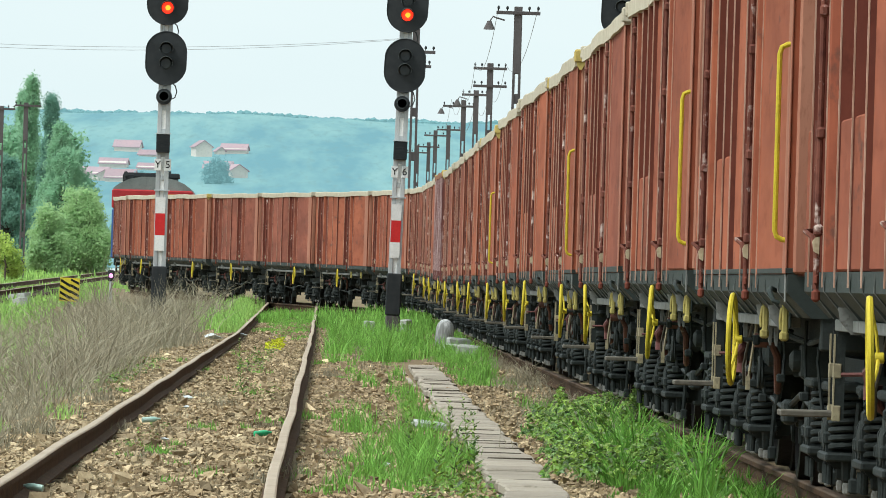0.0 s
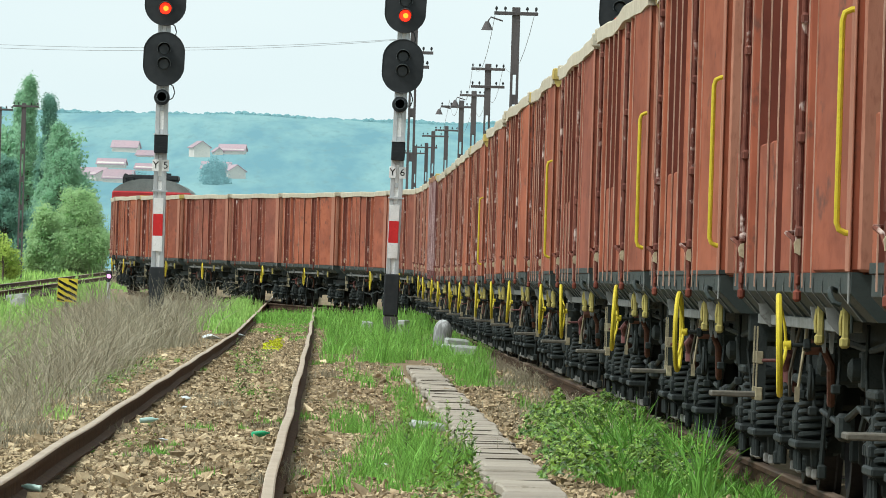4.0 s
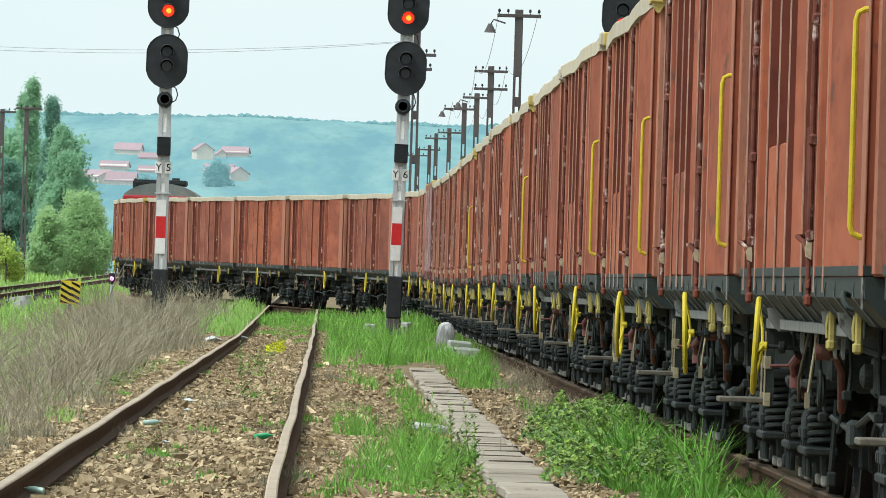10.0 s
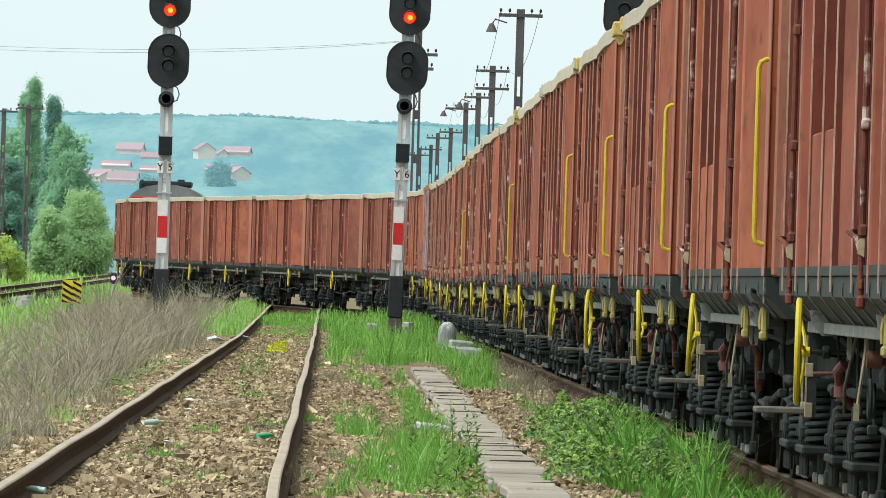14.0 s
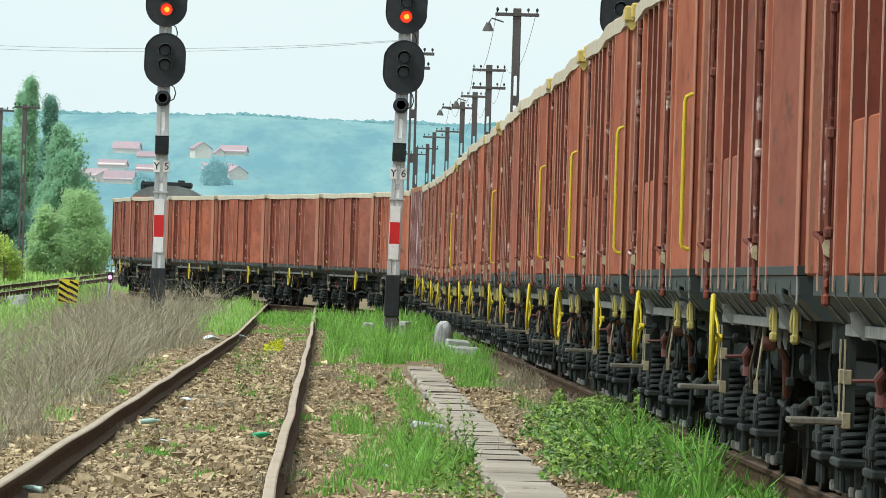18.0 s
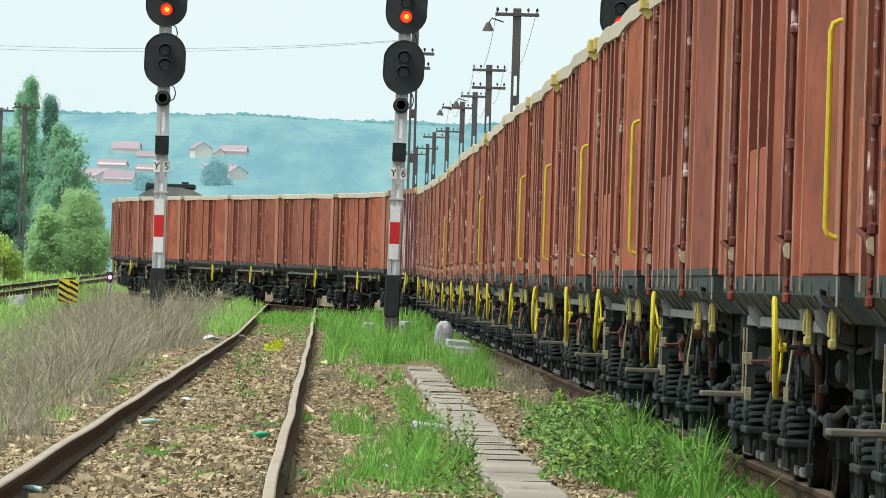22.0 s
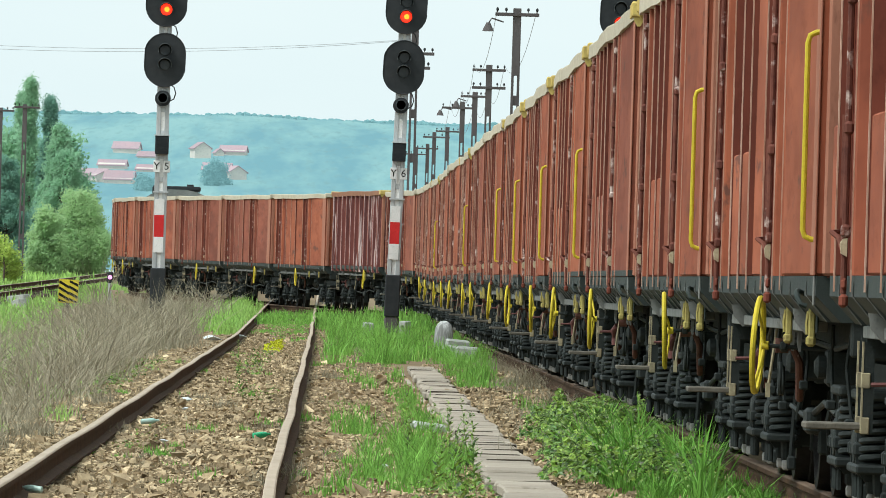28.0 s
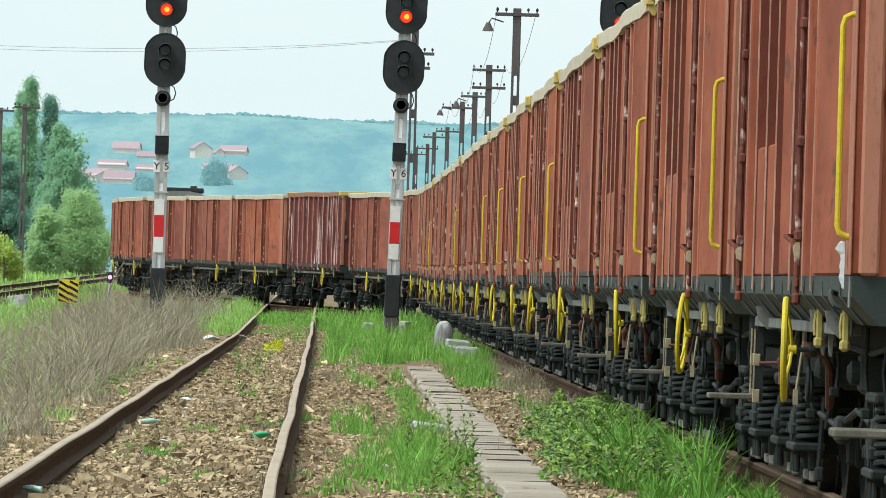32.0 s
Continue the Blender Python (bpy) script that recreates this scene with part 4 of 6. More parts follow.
        part("strip_foot", kept("stripfoot", lambda: Mesh().box(-1.4465, -1.454, -0.05, 0.05, 1.12, 1.262, 0.002).data("strip_foot", M_SILL)), M_SILL, band, "dusty grey foot of the corner strip", at=(0, -(HALF - 0.12), 0))
    for y in BARS if tag != 3 else ():
        def bar_mesh():
            m = Mesh()
            m.tube([(-1.466, 0, 1.18), (-1.466, 0, TOP - 0.16)], 0.015, 8)
            for z in (1.46, 1.92, 2.50, 3.10):
                m.box(-1.44, -1.484, -0.035, 0.035, z - 0.03, z + 0.03, 0.012)
            return m.tube([(-1.475, 0.10, 1.52), (-1.478, 0.08, 1.98)], 0.011, 6).data("lock_bar", M_BAR)
        bar = part("lock_bar", kept(("bar", tag), bar_mesh), M_BAR, wall, "upright door locking bar", at=(0, y * STEP, 0))
        part("catch", kept("catch", lambda: Mesh().prism([(-1.455, 1.345), (-1.482, 1.36), (-1.487, 1.405), (-1.476, 1.425), (-1.455, 1.43)], "y", -0.025, 0.025).data("catch", M_CATCH)), M_CATCH, bar, "dirty cream door catch")
        part("catch_arm", kept("arm", lambda: Mesh().tube([(-1.47, 0.0, 1.36), (-1.49, 0.06, 1.43), (-1.52, 0.1, 1.455), (-1.45, 0.3, 1.46)], 0.012, 6).data("catch_arm", M_BAR)), M_BAR, bar, "bent locking arm")
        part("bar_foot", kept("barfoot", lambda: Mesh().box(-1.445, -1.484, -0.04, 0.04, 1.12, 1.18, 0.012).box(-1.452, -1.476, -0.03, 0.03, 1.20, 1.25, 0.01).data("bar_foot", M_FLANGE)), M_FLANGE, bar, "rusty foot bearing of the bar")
    for y in RIBS:
        rib = part("rib", kept("rib", lambda: Mesh().prism([(-1.24, 1.24), (-1.4475, 1.24), (-1.452, 1.20), (-1.452, 1.172), (-1.342, 1.042), (-1.24, 1.042)], "y", -0.007, 0.007).data("rib", M_RIB)), M_RIB, band, "black slanted gusset plate", at=(0, y * STEP, 0))
        if STEP != 1.0:
            part("worn_edge", kept("ribedge", lambda: Mesh().prism([(-1.452, 1.20), (-1.4545, 1.20), (-1.4545, 1.171), (-1.345, 1.040), (-1.341, 1.043), (-1.451, 1.173)], "y", -0.008, 0.008).data("worn_edge", M_SILL)), M_SILL, rib, "dusty worn gusset edge")
    part("side_sill", kept("sill", lambda: Mesh().box(-1.24, -1.346, -3.6 * STEP, 5.3 * STEP, 0.985, 1.040, 0.004).data("side_sill", M_SILL)), M_SILL, wagon, "dusty grey side sill")
    # Broad door post gussets, their end faces in sill grey.
    for y in (-3.55, -2.1, 3.7):
        part("jack_plate", kept("jack", lambda: Mesh().prism([(-1.30, 0.975), (-1.352, 0.975), (-1.404, 1.035), (-1.415, 1.10), (-1.30, 1.10)], "y", -0.02, 0.02).data("jack_plate", M_SILL)), M_SILL, wagon, "dusty pale door post gusset", at=(0, y * STEP, 0))
    part("corner_plate", kept("cplate", lambda: Mesh().box(-1.262, -1.288, -0.03, 0.03, 0.92, 1.03, 0.006).data("corner_plate", M_SILL)), M_SILL, wagon, "dusty pale corner plate", at=(0, HALF - 0.25, 0))
    part("lashing_hook", kept("curl", lambda: Mesh().tube([(-1.44, 0.30, 1.175), (-1.478, 0.22, 1.19), (-1.49, 0.10, 1.18), (-1.49, 0.0, 1.155), (-1.475, -0.03, 1.125), (-1.445, -0.03, 1.115)], 0.013, 7).data("lashing_hook", M_BAND, True)), M_BAND, band, "black curled lashing hook", at=(0, -5.5 * STEP, 0))


def wagon_things(wagon):
    """Handles, step, handwheel and small gear of the side facing the siding."""
    def grab_mesh():
        x = -1.512
        return Mesh().tube([(-1.46, 0, 2.42), (x + 0.04, 0, 2.42), (x + 0.01, 0, 2.405), (x, 0, 2.37), (x, 0, 1.48), (x + 0.01, 0, 1.45), (x + 0.04, 0, 1.435), (-1.46, 0, 1.435)], 0.0135, 8).data("grab_handle", M_YEL, True)
    part("grab_handle", kept("grab", grab_mesh), M_YEL, wagon, "long yellow grab handle", at=(0, -(HALF - 0.12), 0))
    wheel = part("handwheel", kept("handwheel", lambda: Mesh().ring((0, 0, 0), 0.250, 0.0165, "x", 32, 7).data("handwheel", M_YEL, True)), M_YEL, wagon, "yellow brake handwheel", at=(-1.46, -1.6, 0.895))
    for i in range(3):
        spoke = part("spoke", kept("spoke", lambda: Mesh().tube([(0.035, 0, 0), (0.028, 0, 0.10), (0, 0, 0.245)], 0.009, 6).data("spoke", M_YEL, True)), M_YEL, wheel)
        spoke.rotation_euler = (2.094 * i + 0.4, 0, 0)
    part("hub", kept("hub", lambda: Mesh().lathe([(0.018, 0.014), (0.022, 0.024), (0.058, 0.024), (0.062, 0.014)], "x", seg=12).data("hub", M_YEL, True)), M_YEL, wheel)
    part("spindle", kept("spindle", lambda: Mesh().tube([(0.06, 0, 0), (0.45, 0, 0)], 0.012, 8).box(0.12, 0.16, -0.025, 0.025, -0.03, 0.03, 0.008).data("spindle", M_SPRING)), M_SPRING, wheel, "greasy black spindle")
    def hook_mesh():
        m = Mesh().box(-1.350, -1.384, -0.022, 0.022, 0.955, 1.125, 0.008)
        return m.box(-1.346, -1.394, -0.028, 0.028, 0.915, 0.970, 0.012).box(-1.350, -1.390, -0.026, 0.026, 1.105, 1.132, 0.012).tube([(-1.384, 0, 1.09), (-1.392, 0, 1.03), (-1.388, 0, 0.975)], 0.010, 6).data("tie_hook", M_OCHRE)
    for y in (-4.52, -2.17):
        part("tie_hook", kept("hook", hook_mesh), M_OCHRE, wagon, "dull yellow tie-down hook", at=(0, y * STEP, 0))
    part("hook_plate", kept("hookplate", lambda: Mesh().box(-1.338, -1.350, -4.62 * STEP, -3.3 * STEP, 0.985, 1.075, 0.004).data("hook_plate", M_BAND)), M_BAND, wagon, "black plate behind the hooks")
    step = part("step", kept("step", lambda: Mesh().box(-1.325, -1.60, -0.20, 0.20, 0.572, 0.602, 0.006).data("step", M_STEP)), M_STEP, wagon, "worn wooden footstep board", at=(0, 5.35 * STEP, 0))
    for y in (-0.19, 0.19):
        part("step_hanger", kept("hanger", lambda: Mesh().prism([(-1.300, 0.56), (-1.350, 0.56), (-1.350, 0.80), (-1.338, 1.0), (-1.300, 1.0)], "y", -0.014, 0.014).data("step_hanger", M_GEAR)), M_GEAR, step, "flat steel hanger", at=(0, y, 0))
        for z0, z1 in ((0.555, 0.63), (0.76, 0.83)):
            part("paint_patch", kept(("patch", z0), lambda: Mesh().box(-1.316, -1.358, -0.02, 0.02, z0, z1, 0.004).data("paint_patch", M_LEVER)), M_LEVER, step, "worn cream paint patch", at=(0, y, 0))
        part("pale_edge", kept("hangedge", lambda: Mesh().box(-1.348, -1.356, -0.016, 0.016, 0.60, 0.97).data("pale_edge", M_LEVER)), M_LEVER, step, "cream painted hanger edge", at=(0, y, 0))
    part("brake_lever", kept("lever", lambda: Mesh().tube([(-1.28, 0, 0.99), (-1.32, 0, 0.66)], 0.009, 6).box(-1.31, -1.335, -0.014, 0.014, 0.60, 0.68).data("brake_lever", M_LEVER)), M_LEVER, wagon, "cream changeover lever", at=(0, 0.9, 0))
    part("air_cock", kept("cock", lambda: Mesh().tube([(-1.10, 0.25, 0.60), (-1.17, 0.12, 0.64), (-1.22, 0.0, 0.72), (-1.24, -0.06, 0.80), (-1.21, -0.1, 0.84)], 0.028, 9).lathe([(-0.03, 0.045), (0.04, 0.045)], "z", (-1.21, 0.0, 0.70), 10).tube([(-1.22, 0, 0.79), (-1.36, 0.02, 0.785)], 0.011, 6).data("air_cock", M_PINK, True)), M_PINK, wagon, "faded red air cock with its handle", at=(0, 4.3 * STEP, 0))
    part("pipe_elbow", kept("elbow", lambda: Mesh().tube([(-1.16, 0.3, 0.60), (-1.17, 0.12, 0.66), (-1.18, 0.02, 0.80), (-1.22, -0.02, 0.88), (-1.30, -0.02, 0.89)], 0.022, 8).lathe([(-0.035, 0.042), (0.035, 0.042)], "x", (-1.28, -0.02, 0.89), 10).data("pipe_elbow", M_RUSTY, True)), M_RUSTY, wagon, "rusty pipe elbow", at=(0, 0.35, 0))


def clutter(wagon):
    """Pipes, rods and boxes hanging below the side facing the siding."""
    part("air_pipe", kept("airpipe", lambda: Mesh().tube([(-1.16, -HALF + 0.2, 0.98), (-1.17, -HALF * 0.5, 0.90), (-1.15, 0, 0.93), (-1.17, HALF * 0.5, 0.89), (-1.16, HALF - 0.2, 0.97)], 0.017, 6).data("air_pipe", M_GEAR, True)), M_GEAR, wagon, "thin black air pipe")
    for i, y in enumerate((-5.0, -3.2, -0.4, 1.9, 3.3, 5.4)):
        part("hanger_rod", kept(("hrod", i % 3), lambda: Mesh().tube([(-1.19, 0, 1.02), (-1.21 + 0.02 * (i % 3), 0.06, 0.82), (-1.18, 0.02, 0.56 + 0.07 * (i % 3))], 0.011, 6).box(-1.215, -1.165, -0.03, 0.05, 0.52 + 0.07 * (i % 3), 0.57 + 0.07 * (i % 3), 0.008).data("hanger_rod", M_SPRING)), M_SPRING, wagon, at=(0, y * STEP, 0))
    for y in (-2.4, 0.6):
        part("valve_box", kept("valve", lambda: Mesh().box(-1.18, -0.95, -0.16, 0.16, 0.70, 0.90, 0.02).lathe([(-1.24, 0.03), (-1.22, 0.06), (-1.17, 0.06)], "x", (0, 0, 0.80), 12).data("valve_box", M_GEAR)), M_GEAR, wagon, "black valve box", at=(0, y * STEP, 0))
    for y in (-1.5, -0.75, 1.1, 2.6):
        part("drop_bracket", kept("dropb", lambda: Mesh().prism([(-1.262, 1.0), (-1.286, 1.0), (-1.286, 0.90), (-1.278, 0.87), (-1.268, 0.87)], "y", -0.018, 0.018).data("drop_bracket", M_SILL)), M_SILL, wagon, "dusty drop bracket", at=(0, y * STEP, 0))
    part("hose_coil", kept("coil", lambda: Mesh().ring((-1.24, 0.0, 0.70), 0.085, 0.011, "x", 20, 6).ring((-1.22, 0.04, 0.69), 0.075, 0.011, "x", 20, 6).data("hose_coil", M_GEAR, True)), M_GEAR, wagon, "coiled black hose", at=(0, 1.3, 0))
    part("brake_rigging", kept("rig", lambda: Mesh().tube([(-1.12, -2.4, 0.56), (-1.10, -0.9, 0.60), (-1.13, 0.2, 0.50), (-1.11, 2.4, 0.54)], 0.018, 6).tube([(-1.05, -1.9, 0.92), (-1.12, -1.5, 0.50)], 0.016, 6).tube([(-1.08, 0.9, 0.95), (-1.14, 1.2, 0.48)], 0.016, 6).box(-1.16, -1.08, -0.2, 0.2, 0.42, 0.56, 0.02).data("brake_rigging", M_SPRING, True)), M_SPRING, wagon, "rods of the brake rigging")
    part("cable_loop", kept("loop", lambda: Mesh().tube([(-1.20, -0.5, 0.98), (-1.24, -0.3, 0.72), (-1.22, 0.0, 0.60), (-1.20, 0.3, 0.70), (-1.18, 0.45, 0.95)], 0.009, 6).data("cable_loop", M_STEP, True)), M_STEP, wagon, "slack hanging cable", at=(0, 3.9 * STEP, 0))


def build_wagon(red, tag, label, near=False):
    """An open wagon. The near ones stand a little closer coupled."""
    global HALF, STEP, CORNER
    HALF, STEP, CORNER = (6.17, 0.967, 0.15) if near else (6.38, 1.0, 0.36)
    wagon = thing("freight_wagon", label, "freight wagon", group="wagons of the train")
    for s in (-1, 1):
        side(wagon, s, red, tag)
        if s < 0:
            wagon_things(wagon)
            clutter(wagon)
        part("side_rod", kept(("rod", s), lambda: Mesh().tube([(s * 0.8, -HALF + 1.2, 0.72), (s * 0.8, HALF - 1.2, 0.72)], 0.025, 6).data("side_rod", M_GEAR)), M_GEAR, wagon)
    for e in (-1, 1):
        end = part("end_wall", kept(("end", e, tag), lambda: Mesh().box(-1.33, 1.33, e * HALF, e * (HALF - 0.05), 1.262, TOP - 0.1).data("end_wall", red)), red, wagon, "rust-red end wall")
        for x in (-0.9, -0.3, 0.3, 0.9):
            part("stake", kept(("stake", e, tag), lambda: Mesh().box(-0.06, 0.06, e * HALF, e * (HALF + 0.09), 1.266, TOP - 0.11, 0.01).data("stake", red)), red, end, at=(x, 0, 0))
        for x in (-1.375, 1.375):
            part("corner_post", kept(("cpost", e), lambda: Mesh().box(-0.045, 0.045, e * (HALF - 0.03), e * (HALF + 0.03), 1.2645, TOP - 0.11, 0.012).data("corner_post", M_CORNER)), M_CORNER, end, "pale pinkish corner post", at=(x, 0, 0))
        part("waist_rail", kept(("waist", e, tag), lambda: Mesh().box(-1.32, 1.32, e * HALF, e * (HALF + 0.05), 2.0, 2.1, 0.01).data("waist_rail", red)), red, end)
        part("end_rail", kept(("endrail", e), lambda: Mesh().box(-1.49, 1.49, e * (HALF - 0.02), e * (HALF + 0.10), TOP - 0.11, TOP + 0.01, 0.012).data("end_rail", M_CAPEND)), M_CAPEND, wagon, "yellow painted end rail")
        for s in (-1, 1):
            part("gusset", kept(("gusset", s, e), lambda: Mesh().prism([(s * 1.38, TOP - 0.11), (s * 1.47, TOP - 0.11), (s * 1.465, TOP - 0.14), (s * 1.44, TOP - 0.18), (s * 1.42, TOP - 0.18)], "y", e * (HALF + 0.01), e * (HALF + 0.08)).data("gusset", M_CAPEND)), M_CAPEND, wagon, "yellow corner gusset")
            part("buffer", kept(("buffer", e), lambda: Mesh().lathe([(e * 6.36, 0.12), (e * 6.62, 0.11), (e * 6.63, 0.08), (e * 6.93, 0.08), (e * 6.95, 0.22), (e * 6.99, 0.23), (e * 7.01, 0.18)], "y", seg=16).data("buffer", M_GEAR, True)), M_GEAR, wagon, "black round buffer", at=(s * 0.875, e * (HALF - 6.38), 1.06))
        part("headstock", kept(("headstock", e), lambda: Mesh().box(-1.27, 1.27, e * (HALF - 0.14), e * (HALF - 0.01), 0.88, 1.225, 0.01).data("headstock", M_GEAR)), M_GEAR, wagon)
        part("coupling", kept(("coupling", e), lambda: Mesh().tube([(0.03, e * 6.3, 1.02), (0.05, e * 6.7, 0.95), (0.03, e * 7.0, 0.98)], 0.035, 8).data("coupling", M_GEAR, True)), M_GEAR, wagon, "black screw coupling", at=(0, e * (HALF - 6.38), 0))
        part("brake_hose", kept(("hose", e), lambda: Mesh().tube([(-0.3, e * 6.35, 0.9), (-0.28, e * 6.6, 0.6), (-0.15, e * 6.9, 0.5), (-0.1, e * 7.0, 0.6)], 0.025, 8).data("brake_hose", M_GEAR, True)), M_GEAR, wagon, at=(0, e * (HALF - 6.38), 0))
        bogie(wagon, e * 4.5)
    part("floor", kept("floor", lambda: Mesh().box(-1.33, 1.33, -HALF + 0.05, HALF - 0.05, 1.14, 1.20).data("floor", M_GEAR)), M_GEAR, wagon)
    part("centre_sill", kept("centre", lambda: Mesh().box(-0.35, 0.35, -HALF + 0.15, HALF - 0.15, 0.80, 1.14, 0.02).box(-0.98, -0.92, -HALF + 0.15, HALF - 0.15, 0.90, 1.14).box(0.92, 0.98, -HALF + 0.15, HALF - 0.15, 0.90, 1.14).data("centre_sill", M_GEAR)), M_GEAR, wagon)
    part("brake_tank", kept("tank", lambda: Mesh().lathe([(-0.7, 0.05), (-0.68, 0.18), (0.68, 0.18), (0.7, 0.05)], "y", (-0.75, 0.2, 0.78), 16).data("brake_tank", M_GEAR, True)), M_GEAR, wagon, "black air tank")
    part("brake_cylinder", kept("cyl", lambda: Mesh().lathe([(-0.3, 0.1), (-0.28, 0.2), (0.2, 0.2), (0.4, 0.06)], "y", (0.6, -1.2, 0.75), 16).data("brake_cylinder", M_GEAR, True)), M_GEAR, wagon)
    return wagon


FIRST, COUNT = -6, 27
FAR_SEAMS = {10: 1.0, 11: 1.2, 12: 1.0, 13: 0.6, 17: -0.6, 18: -0.6}


def seam(k):
    """Where wagon k begins: close coupled at the rear, stretched towards the curve."""
    if k <= 5:
        return 46.1 + 13.54 * k
    if k < 9:
        return 113.8 + 14.99 * (k - 5)
    return 47.4 + 14.04 * k + FAR_SEAMS.get(k, 0.0)


def middle(k):
    return (seam(k) + seam(k + 1)) / 2


# where along the train the handwheels stand, and how far each is turned out, in degrees
WHEEL_AT = {-6: -29.0, -5: -15.55, -4: -1.9, -3: 15.97, -2: 29.55, -1: 39.4, 0: 52.83, 1: 66.36, 2: 82.98, 3: 91.32, 4: 108.86, 5: 120.9}
WHEEL_TURN = {-6: -4.0, -5: -8.5, -4: -2.6, -3: -3.4, -2: -3.4, -1: -2.4, 0: -7.0, 1: -3.4}
YAW = {-3: 0.001, -2: 0.001, -1: 0.002, 0: 0.002, 1: -0.002, 2: 0.001, 3: 0.003, 4: -0.003}     # wagons stand a little askew on their bogies
LIFT = {-1: 0.010, 1: 0.030, 2: 0.020, 3: 0.015, 4: 0.045, 5: 0.030, 10: 0.05}                  # and ride a little high or low
PLAIN = {1, 2, 4, 5, 7, 8, 11, 12, 14}                # wagons whose top rail has lost its yellow ends
DIPPED = {-3: 1.312, -2: 1.312, 0: 1.293, 3: 1.30}     # where the black paint reaches higher up the side
HALF_NEAR = 6.165
HANDLES = {-6, -5, -4, -2, -1, 0, 1, 2, 3, 6, 9, 13}    # wagons that still have their long grab handle
KINDS = {-6: 4, -5: 5, -4: 4, -3: 6, -2: 5, -1: 4, 0: 5, 1: 4, 2: 6, 3: 4, 4: 5, 5: 4, 10: 3}
SORTS = [build_wagon(RED_PAINTS[0], 0, "rust-red open freight wagon with a cream top rail"),
         build_wagon(RED_PAINTS[1], 1, "brownish red open freight wagon with worn paint"),
         build_wagon(RED_PAINTS[2], 2, "bright rust-red open freight wagon with a cream top rail"),
         build_wagon(RED_PAINTS[3], 3, "dark scraped open freight wagon with pale rubbed ribs"),
         build_wagon(RED_PAINTS[0], 4, "rust-red open freight wagon with yellow handles", True),
         build_wagon(RED_PAINTS[2], 5, "bright rust-red open freight wagon with yellow handles", True),
         build_wagon(RED_PAINTS[4], 6, "brownish red open freight wagon with stained panels", True)]


def on_track(k, t):
    """The pose of wagon k at a time, askew and sagging as it rides."""
    return on_line(middle(k) + travelled(t)) @ Matrix.Translation((0, 0, LIFT.get(k, 0.0))) @ Euler((0, 0, -YAW.get(k, 0.0))).to_matrix().to_4x4()


WAGONS, used = {}, set()
for k in range(FIRST, FIRST + COUNT):
    sort = KINDS.get(k, (1, 1, 0, 2)[k % 4])
    m = on_track(k, 0)
    if sort in used:
        w = copy_thing(SORTS[sort], m)
    else:
        used.add(sort)
        w = SORTS[sort]
        w.matrix_basis = m
    for c in list(w.children):
        if c.name.startswith("grab_handle") and k not in HANDLES:
            bpy.data.objects.remove(c)
            continue
        if k in PLAIN and c.name.startswith(("rail_end", "gusset")):
            bpy.data.objects.remove(c)
            continue
        if k in PLAIN and c.name.startswith("end_rail"):
            c.data = kept(("plain", c.data.name), lambda: c.data.copy())
            c.data.materials[0] = M_CAP
            c["label"] = "dusty cream end rail"
        if c.name.startswith("handwheel"):
            c.location.y = WHEEL_AT.get(k, middle(k) - 2.5 + (k * 3) % 6) - middle(k)
            c.rotation_euler = (0.37 * k, radians(2.5 * math.sin(2.1 * k)), radians(WHEEL_TURN.get(k, -2 - (k * 5) % 5)))
    if k in DIPPED:
        h = DIPPED[k]
        part("paint_line", Mesh().box(-1.40, -1.4575, -HALF_NEAR, HALF_NEAR, 1.2655, h, 0.002).data("paint_line", M_BAND), M_BAND, w, "black paint drawn up over the red")
    WAGONS[k] = w

rag = Mesh()
for i in range(9):
    w = 0.030 * (1.0 - 0.07 * i) * (1.0 + 0.35 * math.sin(i * 2.1))
    rag.v += [(-1.474, -0.03, 1.41 - 0.026 * i), (-1.478 - 0.4 * w, 0.02, 1.415 - 0.026 * i), (-1.474 - w - 0.008 * math.sin(i * 1.4), -0.02, 1.405 - 0.025 * i)]
for i in range(8):
    rag.f += [(3 * i, 3 * i + 1, 3 * i + 4, 3 * i + 3), (3 * i + 1, 3 * i + 2, 3 * i + 5, 3 * i + 4), (3 * i + 2, 3 * i, 3 * i + 3, 3 * i + 5)]
rag.f += [(0, 2, 1), (24, 25, 26)]
end_step = part("end_step", Mesh().box(-1.535, -1.16, -6.62, -6.24, 0.552, 0.592, 0.008), M_STEP, WAGONS[-6], "worn wooden end step")
for y in (-6.58, -6.28):
    part("step_hanger", Mesh().box(-1.20, -1.165, y - 0.015, y + 0.015, 0.56, 0.95, 0.004), M_GEAR, end_step, "flat steel hanger")
part("rag", rag, M_TRASH, WAGONS[-6], "white rag tied to the side", at=(0, -6.0, 0))


# ================= locomotive =================
LOCO_AT = seam(FIRST + COUNT) + 8.5


